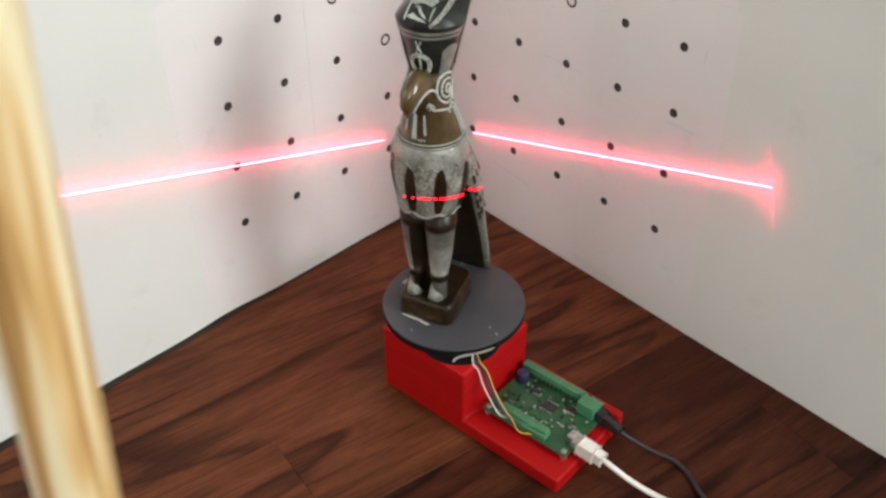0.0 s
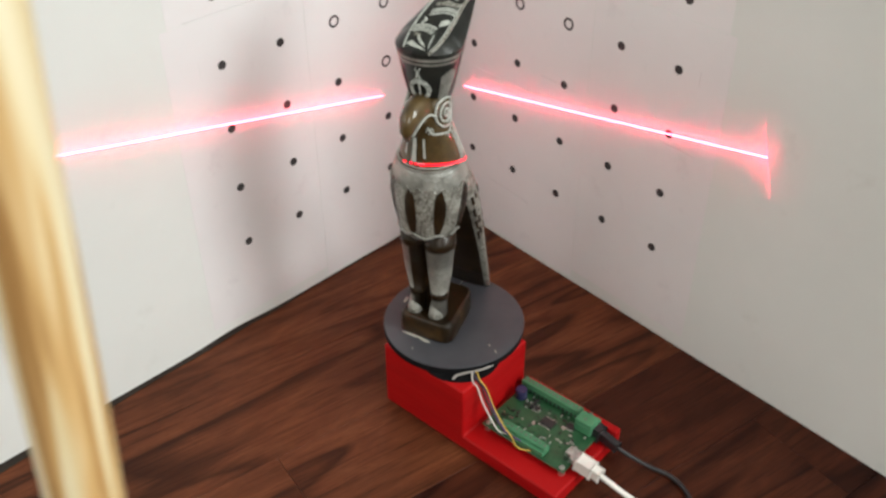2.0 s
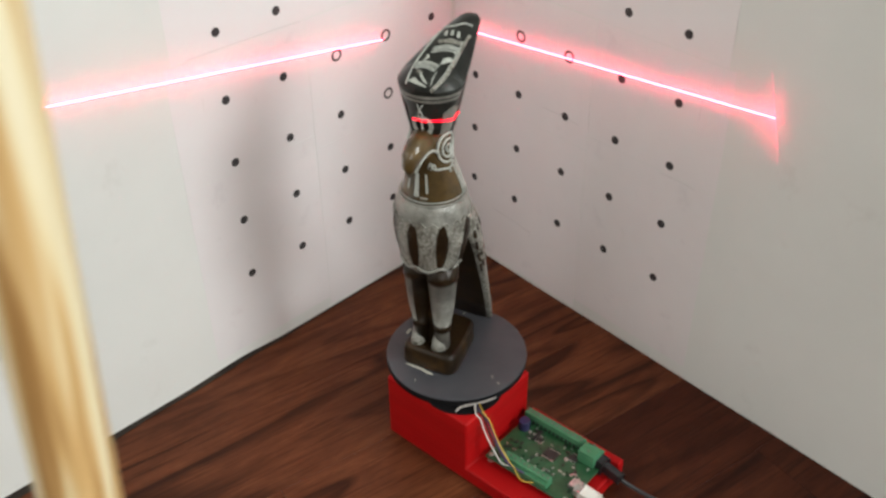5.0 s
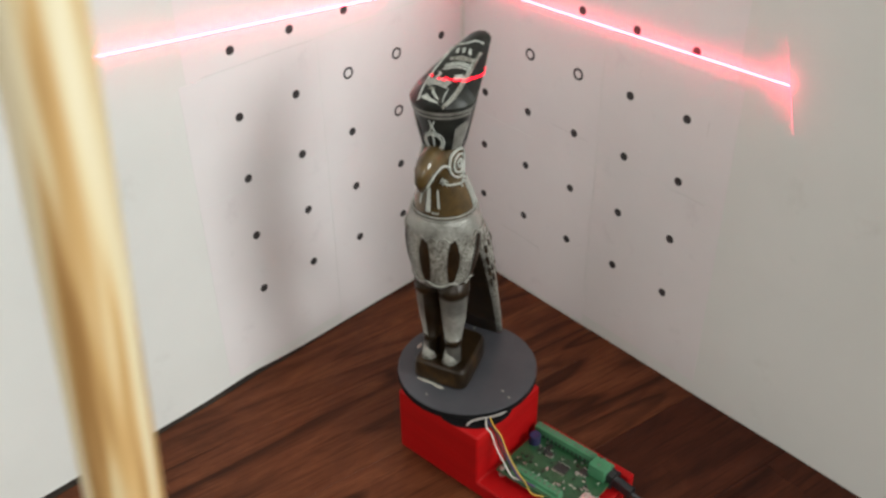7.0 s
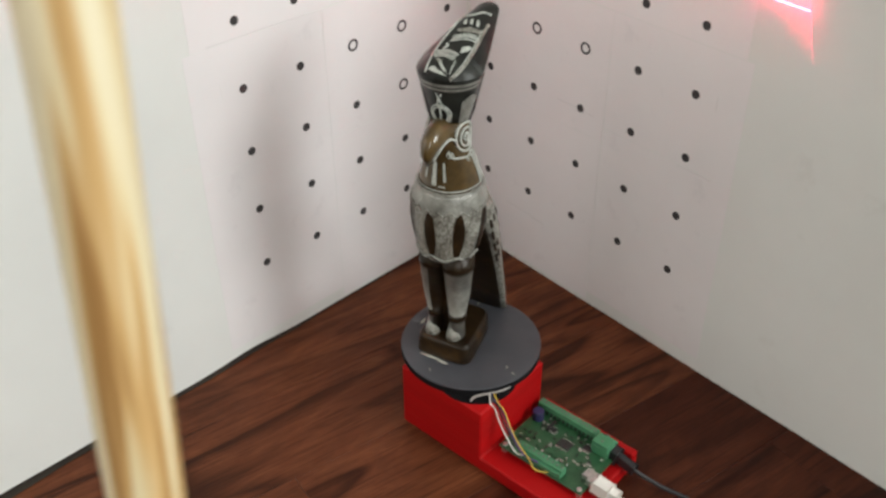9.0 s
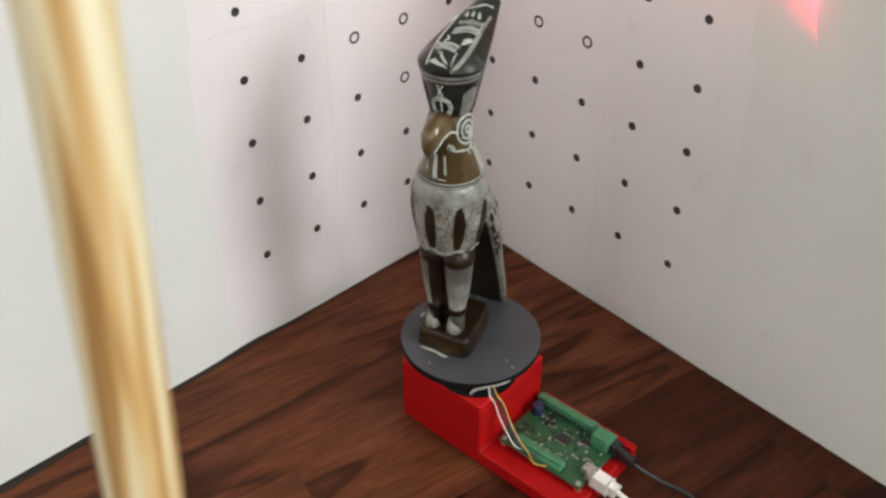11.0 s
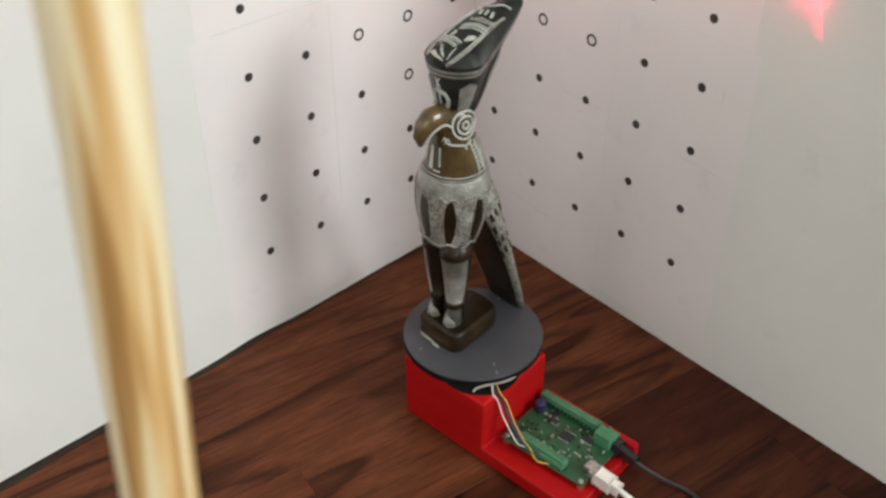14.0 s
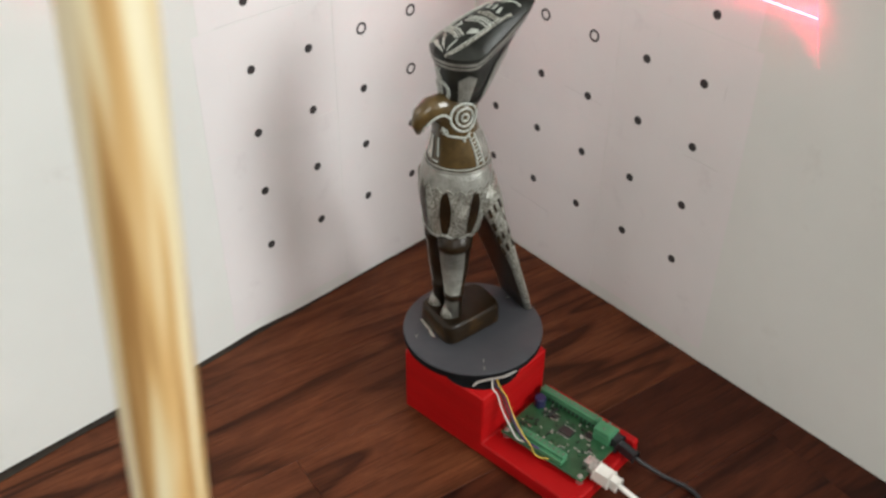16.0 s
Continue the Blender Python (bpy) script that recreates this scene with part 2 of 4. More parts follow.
def lathe(bm, profile, n=32, m=None, slot=0, squash=1.0):
    """Turns (radius, z) pairs about z; closed at both ends."""
    rings = []
    for r, z in profile:
        rings.append([bm.verts.new((r * math.cos(2 * math.pi * k / n), squash * r * math.sin(2 * math.pi * k / n), z)) for k in range(n)])
    for a, b in zip(rings, rings[1:]):
        for k in range(n):
            f = bm.faces.new((a[k], a[(k + 1) % n], b[(k + 1) % n], b[k]))
            f.material_index = slot
    for ring in (rings[0], rings[-1]):
        bm.faces.new(ring).material_index = slot
    if m is not None:
        for ring in rings:
            for v in ring:
                v.co = m @ v.co
    return bm


def tube(bm, pts, radius, n=8, slot=0, steps=6):
    """A round wire through the given places, rounded by Catmull-Rom; radius may be a pair, first and last."""
    P = [Vector(p) for p in pts]
    Q = [2 * P[0] - P[1], *P, 2 * P[-1] - P[-2]]
    line = []
    for i in range(1, len(Q) - 2):
        for k in range(steps):
            t = k / steps
            line.append(0.5 * (2 * Q[i] + (Q[i + 1] - Q[i - 1]) * t + (2 * Q[i - 1] - 5 * Q[i] + 4 * Q[i + 1] - Q[i + 2]) * t * t
                               + (3 * Q[i] - Q[i - 1] - 3 * Q[i + 1] + Q[i + 2]) * t ** 3))
    line.append(P[-1])
    r0, r1 = radius if isinstance(radius, tuple) else (radius, radius)
    rings, side = [], None
    for i, p in enumerate(line):
        d = (line[min(i + 1, len(line) - 1)] - line[max(i - 1, 0)]).normalized()
        if side is None:
            side = d.orthogonal().normalized()
        side = (side - d * side.dot(d)).normalized()
        up = d.cross(side)
        r = r0 + (r1 - r0) * i / (len(line) - 1)
        rings.append([bm.verts.new(p + r * (math.cos(2 * math.pi * k / n) * side + math.sin(2 * math.pi * k / n) * up)) for k in range(n)])
    for a, b in zip(rings, rings[1:]):
        for k in range(n):
            f = bm.faces.new((a[k], a[(k + 1) % n], b[(k + 1) % n], b[k]))
            f.material_index, f.smooth = slot, True
    for ring in (rings[0], rings[-1]):
        bm.faces.new(ring).material_index = slot
    return bm


def loft(bm, sections, n=40, slot=0, power=2.0, at=None):
    """Skins (centre, half_x, half_y, tilt) sections: ellipses across z, tilted about y by tilt degrees."""
    rings = []
    for c, hx, hy, tilt in sections:
        ring = []
        for k in range(n):
            a = 2 * math.pi * k / n
            ca, sa = math.cos(a), math.sin(a)
            x = hx * math.copysign(abs(ca) ** (2 / power), ca)
            y = hy * math.copysign(abs(sa) ** (2 / power), sa)
            t = radians(tilt)
            ring.append(bm.verts.new((c[0] + x * math.cos(t), c[1] + y, c[2] + x * math.sin(t))))
        rings.append(ring)
    for i, (a, b) in enumerate(zip(rings, rings[1:])):
        for k in range(n):
            f = bm.faces.new((a[k], a[(k + 1) % n], b[(k + 1) % n], b[k]))
            f.material_index, f.smooth = (slot[i] if isinstance(slot, (list, tuple)) else slot), True
    ends = slot if isinstance(slot, (list, tuple)) else [slot]
    bm.faces.new(rings[0]).material_index = ends[0]
    bm.faces.new(rings[-1]).material_index = ends[-1]
    return rings


# ---------------------------------------------------------------- setting
LEFT_TURN, RIGHT_TURN = 1.715, 1.576     # how far each board leans into the right angle
LEFT = pose(0, 0, 0, 0, 0, LEFT_TURN)    # local x runs along the board from the corner, y into the scene
RIGHT = pose(0, 0, 0, 0, 0, 90 - RIGHT_TURN)
PITCH = 0.05                             # grid of the printed marks
MARK_TOP = 0.2785                        # height of the row below which the marks are counted


def room():
    """An invented, unseen room that bounces light onto the corner; windows in two walls."""
    x0, x1, y0, y1, h = -1.6, 2.2, -1.4, 2.4, 2.4
    def wall(name, label, *blocks):
        bm = bmesh.new()
        for b in blocks:
            box(bm, *b)
        return tagged(part(name, bm, PLASTER), label, "wall", kind="structure")
    wall("wall_west", "unseen plain warm white plaster wall added to bounce light", (x0 - 0.1, x0, y0, y1, 0, h))
    wall("wall_south", "unseen plain warm white plaster wall added to bounce light", (x0 - 0.1, x1 + 0.1, y0 - 0.1, y0, 0, h))
    wall("wall_north", "unseen plain white plaster wall added with two window openings", (x0 - 0.1, -0.82, y1, y1 + 0.1, 0, h), (0.02, 0.98, y1, y1 + 0.1, 0.73, 2.11), (2.02, x1 + 0.1, y1, y1 + 0.1, 0, h),
         (-0.82, 2.02, y1, y1 + 0.1, 0, 0.73), (-0.82, 2.02, y1, y1 + 0.1, 2.11, h))
    wall("wall_east", "unseen plain white plaster wall added with two window openings", (x1, x1 + 0.1, y0, -1.32, 0, h), (x1, x1 + 0.1, -0.58, -0.42, 0.77, 2.03), (x1, x1 + 0.1, 0.32, y1, 0, h),
         (x1, x1 + 0.1, -1.32, 0.32, 0, 0.77), (x1, x1 + 0.1, -1.32, 0.32, 2.03, h))
    bm = bmesh.new()
    box(bm, x0 - 0.1, x1 + 0.1, y0 - 0.1, y1 + 0.1, h, h + 0.1)
    tagged(part("ceiling", bm, PLASTER), "unseen plain white ceiling added to bounce light", "ceiling", kind="structure")
    bm = bmesh.new()
    box(bm, x0 - 0.1, x1 + 0.1, y0 - 0.1, y1 + 0.1, -0.06, -0.0065)
    return tagged(part("floor", bm, DARK_GAP), "dark-stained oak strip floor with a satin varnish", "floor", kind="structure")


def boards(floor):
    """Oak strips, each with eased edges, running nearly along the first board."""
    turn, width, gap = 171.0, 0.083, 0.00025
    base = pose(0.304, 0.139, 0, 0, 0, turn)
    rng = random.Random(5)
    def strip(length, stain):
        bm = bmesh.new()
        box(bm, 0, length - gap, 0, width - gap, -0.0065, 0.0, 0.00015, seg=1)
        me = bpy.data.meshes.new("plank")
        bm.to_mesh(me)
        bm.free()
        me.materials.append(stain)
        return me
    meshes = {(n, stain.name): strip(n, stain) for n in (0.75, 0.95, 1.2) for stain in (OAK, OAK_RED_DIM)}
    for row in (*range(-14, 16), *range(-33, -14), *range(16, 24)):
        x = -2.6 + rng.random() * 0.8
        if row == -1:
            x = -2.4
        while x < 2.3:
            n = rng.choice((0.75, 0.95, 1.2))
            if row == -1 and x < 0:
                n = 1.2
            mid = base @ Vector((x + n / 2, (row + 0.5) * width, 0))
            # only what lies inside the room's walls
            if -1.75 < mid.x < 2.35 and -1.4 < mid.y < 2.4:
                # rows -1 to 2 take the brighter oak, as if better lit
                p = new("plank", meshes[n, (OAK if -2 < row < 3 or row % 6 == 5 else OAK_RED_DIM).name])
                p.matrix_world = base @ pose(x, row * width, 0)
                p.parent = floor
            x += n


def panel(name, m, label, wavy, side):
    """A white board standing on its edge, 6 mm thick, its foot not quite straight."""
    length, height, thick, n = 0.58, 0.375, 0.006, 76
    bm = bmesh.new()
    front, back = [], []
    for k in range(n + 1):
        s = length * k / n
        foot = 0.0004 + (wavy * (0.0035 * (min(s, 0.46) / 0.46) ** 2 + 0.0026 * math.exp(-((s - 0.250) / 0.030) ** 2)) if wavy else 0.0002 * math.sin(s * 40))
        front.append((bm.verts.new((s, 0, foot)), bm.verts.new((s, 0, height))))
        back.append((bm.verts.new((s, -side * thick, foot)), bm.verts.new((s, -side * thick, height))))
    for a, b in ((front, 1), (back, -1)):
        for p, q in zip(a, a[1:]):
            bm.faces.new((p[0], q[0], q[1], p[1]))
    for j in (0, 1):
        for k in range(n):
            bm.faces.new((front[k][j], front[k + 1][j], back[k + 1][j], back[k][j]))
    for k in (0, n):
        bm.faces.new((front[k][0], front[k][1], back[k][1], back[k][0]))
    ob = part(name, bm, BOARD)
    ob.matrix_world = m
    return tagged(ob, label, "wall", kind="structure")


def sheet(m, s0, s1, z0, z1, lift, side):
    """A sheet of printer paper taped flat on a board; its long edges curl a little."""
    bm = bmesh.new()
    n = 14
    rows = []
    for j in range(n + 1):
        z = z0 + (z1 - z0) * j / n
        row = []
        for k in range(n + 1):
            s = s0 + (s1 - s0) * k / n
            edge = min(k, n - k, j, n - j) / n
            curl = 0.00003 * max(0, 1 - edge * 8) * (0.5 + 0.5 * math.sin(9 * s / 0.1 + 5 * z / 0.1))
            row.append(bm.verts.new((s, side * (lift + curl), z)))
        rows.append(row)
    top = [[bm.verts.new(v.co - Vector((0, side * 0.00012, 0))) for v in row] for row in rows]
    for grid in (rows, top):
        for a, b in zip(grid, grid[1:]):
            for k in range(n):
                bm.faces.new((a[k], a[k + 1], b[k + 1], b[k]))
    rim = [(0, k, 0, k + 1) for k in range(n)] + [(n, k, n, k + 1) for k in range(n)] + [(k, 0, k + 1, 0) for k in range(n)] + [(k, n, k + 1, n) for k in range(n)]
    for a, b, c, d in rim:
        bm.faces.new((rows[a][b], rows[c][d], top[c][d], top[a][b]))
    ob = part("paper_sheet", bm, PAPER)
    ob.matrix_world = m
    return tagged(ob, "white printer paper sheet taped flat to the board", "paper", "calibration sheets")


def marks(m, start, side, rings, lift):
    """The printed grid of round marks on one board; some are open rings."""
    for col in range(1, 6):
        for row in range(-1, 5):
            s, z = start + (col - 1) * PITCH, MARK_TOP - row * PITCH
            bm = bmesh.new()
            ring = (col, row) in rings
            r1, r0, n = (0.0049, 0.0031, 28) if ring else (0.0033, 0.0, 24)
            def circle(r, y):
                return [bm.verts.new((s + r * math.cos(2 * math.pi * k / n), side * y, z + r * math.sin(2 * math.pi * k / n))) for k in range(n)]
            a, b = circle(r1, lift), circle(r1, lift + 0.00012)
            if ring:
                c, d = circle(r0, lift + 0.00012), circle(r0, lift)
                loops = ((a, b), (b, c), (c, d), (d, a))
            else:
                bm.faces.new(b)
                bm.faces.new(a)
                loops = ((a, b),)
            for p, q in loops:
                for k in range(n):
                    bm.faces.new((p[k], p[(k + 1) % n], q[(k + 1) % n], q[k]))
            ob = part("ring_mark" if ring else "dot_mark", bm, INK)
            ob.matrix_world = m
            tagged(ob, "open black printed ring on the white paper" if ring else "solid black printed dot on the white paper", "mark", "calibration marks")


def pencil_line(m, side, p, q, lift, width=0.0007):
    (s0, z0), (s1, z1) = p, q
    bm = bmesh.new()
    lift -= width / 2
    tube(bm, [(s0, side * lift, z0), ((s0 + s1) / 2, side * lift, (z0 + z1) / 2 + 0.0006), (s1, side * lift, z1)], width / 2, 5)
    ob = part("pencil_line", bm, PENCIL)
    ob.matrix_world = m
    tagged(ob, "faint grey mark on the paper", "mark", "pencil lines")


floor = room()
panel("wall_left", LEFT, "white foam board standing upright with a wavy lower edge", 1.0, 1)
panel("wall_right", RIGHT, "white foam board standing upright on the dark floor", 0.0, -1)
for m, side in ((LEFT, 1), (RIGHT, -1)):
    for a, b, c, d, lift in ((0.003, 0.1520, 0.1585, 0.2645, 0.00015), (0.1525, 0.268, 0.1715, 0.2650, 0.00015), (0.003, 0.1520, 0.004, 0.158, 0.00015), (0.1525, 0.268, 0.012, 0.171, 0.00015), (0.003, 0.262, 0.2655, 0.372, 0.00015)):
        sheet(m, a, b, c, d, lift, side)
marks(LEFT, 0.0253, 1, {(2, 1), (3, 1), (2, 2)}, 0.00019)
marks(RIGHT, 0.0283, -1, {(2, 1), (3, 1)}, 0.00019)
# the two short wide bars stand in for small unreadable print
pencil_line(LEFT, 1, (0.2436, 0.226), (0.2438, 0.237), 0.0003, 0.0022)
pencil_line(RIGHT, -1, (0.2459, 0.222), (0.2461, 0.233), 0.0003, 0.0022)
pencil_line(RIGHT, -1, (0.222, 0.1695), (0.252, 0.1690), 0.0003, 0.0011)
pencil_line(LEFT, 1, (0.155, 0.2645), (0.25, 0.2665), 0.0003, 0.0005)
pencil_line(RIGHT, -1, (0.052, 0.0560), (0.098, 0.0535), 0.0003, 0.0011)
pencil_line(RIGHT, -1, (0.104, 0.1775), (0.142, 0.1765), 0.0003, 0.0009)


def shade_strip():
    """An added dark strip: stands in for shade along the first board's lifted foot."""
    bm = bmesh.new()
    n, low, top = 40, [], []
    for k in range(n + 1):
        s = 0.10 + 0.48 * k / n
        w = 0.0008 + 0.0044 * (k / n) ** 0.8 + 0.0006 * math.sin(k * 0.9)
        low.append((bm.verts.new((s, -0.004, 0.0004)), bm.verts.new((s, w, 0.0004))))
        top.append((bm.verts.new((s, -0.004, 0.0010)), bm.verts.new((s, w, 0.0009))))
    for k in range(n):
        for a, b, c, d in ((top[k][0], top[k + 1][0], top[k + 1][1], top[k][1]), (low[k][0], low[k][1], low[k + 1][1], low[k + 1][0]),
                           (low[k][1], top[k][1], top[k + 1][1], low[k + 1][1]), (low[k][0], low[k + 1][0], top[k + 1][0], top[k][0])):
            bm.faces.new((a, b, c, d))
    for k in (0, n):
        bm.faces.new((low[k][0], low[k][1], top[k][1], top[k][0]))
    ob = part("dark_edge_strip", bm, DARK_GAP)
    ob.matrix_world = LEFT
    return tagged(ob, "thin dark strip added for the shadow gap under the board's wavy foot", "strip")


shade_strip()


# ---------------------------------------------------------------- scanner
DISC = (0.160, 0.1685, 0.0625)           # centre of the turntable's upper face
FRONT = 19.0                             # the way the statue faces at first


def turntable():
    t = thing("turntable", pose(*DISC), "round dark grey turntable disc on a black hub", "turntable")
    seat = pose(0.0014, 0.0016, 0)
    bm = bmesh.new()
    lathe(bm, [(0.0500, -0.0012), (0.0507, -0.0011), (0.0509, -0.0007), (0.0507, -0.0002), (0.0500, 0.0)], 96, seat)
    part("disc", bm, GREY, t, "dark grey vinyl-covered disc with a thin black edge")
    # black underside, made deeper to stand in for the shadow below the disc
    bm = bmesh.new()
    lathe(bm, [(0.0485, -0.0069), (0.0503, -0.0067), (0.0508, -0.0060), (0.0509, -0.0020), (0.0506, -0.0013)], 96, seat)
    part("rim", bm, RUBBER, t, "matt black rubber underside, deepened for the shadow below the disc")
    bm = bmesh.new()
    lathe(bm, [(0.014, -0.0064), (0.014, -0.0056), (0.020, -0.0053)], 40)
    part("hub", bm, BLACK, t)
    rng = random.Random(3)
    for k in range(4):
        a, r = rng.uniform(0, 6.28), rng.uniform(0.03, 0.047)
        bm = bmesh.new()
        box(bm, -0.0012, 0.0012, -0.0003, 0.0003, 0.0001, 0.0003, 0, pose(r * math.cos(a), r * math.sin(a), 0, 0, 0, rng.uniform(0, 180)))
        part("scuff", bm, PALE, t)
    for x, y, a, w in ((0.0345, -0.0060, 108, 0.0085), (0.0325, 0.0040, 104, 0.0045), (-0.0430, -0.0230, 20, 0.0060), (0.0120, -0.0385, 20, 0.0035)):
        bm = bmesh.new()
        lathe(bm, [(0.9, 0.0), (1.0, 0.00015), (0.6, 0.0005), (0.1, 0.0006)], 18, pose(x, y, 0, 0, 0, a) @ Matrix.Diagonal((w, 0.0013, 1, 1)))
        part("glue_smear", bm, PALE, t, "dried pale glue smear")
    return t


def base():
    t = thing("scanner_base", pose(0.168, 0.180, 0, 0, 0, 5.0) @ pose(-0.168, -0.180, 0), "glossy red 3D-printed motor housing with a low tray", "motor base")
    # one L-shaped print: a tall housing and a low tray
    bm = bmesh.new()
    outline = [(0.1455, 0.0), (0.3005, 0.0), (0.3005, 0.0125), (0.2200, 0.0125), (0.2200, 0.0555), (0.1455, 0.0555)]
    near, far = [bm.verts.new((0.2080, y, z)) for y, z in outline], [bm.verts.new((0.1374, y, z)) for y, z in outline]
    bm.faces.new(near), bm.faces.new(far[::-1])
    for k in range(6):
        bm.faces.new((near[k], far[k], far[(k + 1) % 6], near[(k + 1) % 6]))
    bmesh.ops.recalc_face_normals(bm, faces=bm.faces)
    bmesh.ops.bevel(bm, geom=list(bm.edges), offset=0.0018, segments=3, profile=0.5, affect="EDGES")
    part("housing", bm, RED, t)
    bm = bmesh.new()
    box(bm, 0.1308, 0.1377, 0.2205, 0.3010, 0.0, 0.0160, 0.0016)
    part("tray_side", bm, RED, t)
    # thin black round plate added on the housing's top, below the disc
    bm = bmesh.new()
    lathe(bm, [(0.0290, 0.0553), (0.0290, 0.0556), (0.0280, 0.05575), (0.009, 0.0558)], 40, pose(0.1800, 0.1930, 0))
    part("motor_plate", bm, RUBBER, t)
    return t


def circuit():
    """Stepper controller on four pillars, with two rows of screw terminals."""
    t = thing("circuit_board", pose(0.1590, 0.2590, 0.0165, 0, 0, 6.0), "green circuit board with screw terminals on a red tray", "circuit board")
    bm = bmesh.new()
    box(bm, -0.0275, 0.0265, -0.0345, 0.0345, 0.0, 0.0016, 0.0003, seg=1)
    part("board", bm, PCB, t)
    for x in (-0.0245, 0.0235):
        for y in (-0.0315, 0.0315):
            bm = bmesh.new()
            lathe(bm, [(0.0024, -0.0042), (0.0024, -0.0001)], 16, pose(x, y, 0))
            part("standoff", bm, METAL, t)
            bm = bmesh.new()
            lathe(bm, [(0.0020, 0.0017), (0.0019, 0.0024), (0.0012, 0.0027)], 16, pose(x, y, 0))
            part("screw", bm, METAL, t)

    def terminal(x0, x1, y0, y1, h, n, along_y=True, face=1):
        bm = bmesh.new()
        box(bm, x0, x1, y0, y1, 0.0018, h * 0.72, 0.0004, seg=1)
        top = (x0 + (x1 - x0) * (0.28 if face > 0 else 0.0), x1 - (x1 - x0) * (0.0 if face > 0 else 0.28))
        box(bm, top[0], top[1], y0 + 0.0002, y1 - 0.0002, h * 0.70, h, 0.0005, seg=1)
        ob = part("screw_terminal", bm, TERMINAL, t, "bright green screw terminal block")
        for k in range(n):
            p = y0 + (y1 - y0) * (k + 0.5) / n if along_y else x0 + (x1 - x0) * (k + 0.5) / n
            cx, cy = ((top[0] + top[1]) / 2, p) if along_y else (p, (y0 + y1) / 2)
            bm = bmesh.new()
            lathe(bm, [(0.0012, h - 0.0006), (0.0012, h + 0.0003), (0.0010, h + 0.0005)], 10, pose(cx, cy, 0))
            box(bm, -0.0010, 0.0010, -0.0002, 0.0002, h + 0.0004, h + 0.0006, 0, pose(cx, cy, 0, 0, 0, 30 + 40 * (k % 3)))
            part("clamp_screw", bm, DULL_SCREW, ob)
            bm = bmesh.new()
            edge = x1 if face > 0 else x0
            if along_y:
                box(bm, edge - 0.0004, edge + 0.0003, p - 0.0011, p + 0.0011, 0.0026, 0.0052)
            else:
                box(bm, p - 0.0013, p + 0.0013, y1 - 0.0004, y1 + 0.0003, 0.0026, 0.0056)
            part("wire_hole", bm, CHIP, ob)
    terminal(-0.0272, -0.0188, -0.0345, 0.0150, 0.0100, 14, True, 1)
    terminal(0.0172, 0.0254, -0.0230, 0.0165, 0.0080, 10, True, -1)
    terminal(-0.0245, -0.0105, 0.0175, 0.0310, 0.0128, 2, False, 1)

    def chip(name, x, y, sx, sy, h, mat, legs=0, label=""):
        bm = bmesh.new()
        box(bm, x - sx / 2, x + sx / 2, y - sy / 2, y + sy / 2, 0.0017, 0.0017 + h, 0.0002, seg=1)
        ob = part(name, bm, mat, t, label)
        for side in (-1, 1):
            for k in range(legs):
                yy = y - sy / 2 + sy * (k + 0.5) / legs
                bm = bmesh.new()
                box(bm, x + side * (sx / 2 + 0.0007) - 0.0007, x + side * (sx / 2 + 0.0007) + 0.0007, yy - 0.0003, yy + 0.0003, 0.0017, 0.0023)
                part("pin", bm, METAL, ob)
    chip("chip", -0.0030, 0.0010, 0.0075, 0.0100, 0.0014, CHIP, 7, "black driver chip")
    chip("chip", -0.0105, 0.0155, 0.0050, 0.0065, 0.0012, CHIP, 5, "black driver chip")
    chip("chip", -0.0095, -0.0130, 0.0040, 0.0050, 0.0012, CHIP, 4, "black driver chip")
    bm = bmesh.new()
    lathe(bm, [(0.0042, 0.0018), (0.0042, 0.0090), (0.0038, 0.0096)], 24, pose(-0.0120, -0.0290, 0))
    part("capacitor", bm, BLUE_CAP, t, "dark blue round capacitor")
    bm = bmesh.new()
    box(bm, -0.0170, -0.0060, -0.0180, -0.0160, 0.0017, 0.0034, 0.0002)
    part("pin_header", bm, BLACK, t)
    bm = bmesh.new()
    box(bm, 0.0060, 0.0138, 0.0268, 0.0350, 0.0018, 0.0056, 0.0004)
    part("usb_socket", bm, METAL, t, "small bare metal USB socket")
    rng = random.Random(11)
    for k in range(110):
        x, y = rng.uniform(-0.0175, 0.0165), rng.uniform(-0.034, 0.034)
        if abs(x + 0.003) < 0.006 and abs(y - 0.001) < 0.007 or (x < -0.010 and y > 0.014) or (0.004 < x < 0.016 and y > 0.025) or abs(y) > 0.032 or (x + 0.012) ** 2 + (y + 0.029) ** 2 < 0.00003:
            continue
        bm = bmesh.new()
        a, b = rng.choice(((0.0020, 0.0012), (0.0016, 0.0008), (0.0030, 0.0010)))
        if rng.random() < 0.5:
            a, b = b, a
        box(bm, x - a / 2, x + a / 2, y - b / 2, y + b / 2, 0.0017, 0.0017 + rng.uniform(0.0005, 0.0013))
        part("component", bm, rng.choice((PALE, METAL, CHIP, CHIP, PCB)), t)
    return t


def cable(name, pts, r, material, label, category="cable", plugs=()):
    t = thing(name, pose(0, 0, 0), label, category)
    bm = bmesh.new()
    tube(bm, pts, r, 10)
    part("cord", bm, material, t, smooth=True)
    for plug, sections, mat in plugs:
        bm = bmesh.new()
        plug_shape(bm, *sections)
        part(plug, bm, mat, t)
    return t


def plug_shape(bm, m, parts):
    for x0, x1, hw, hh, bev in parts:
        box(bm, x0, x1, -hw, hw, -hh, hh, bev, m)


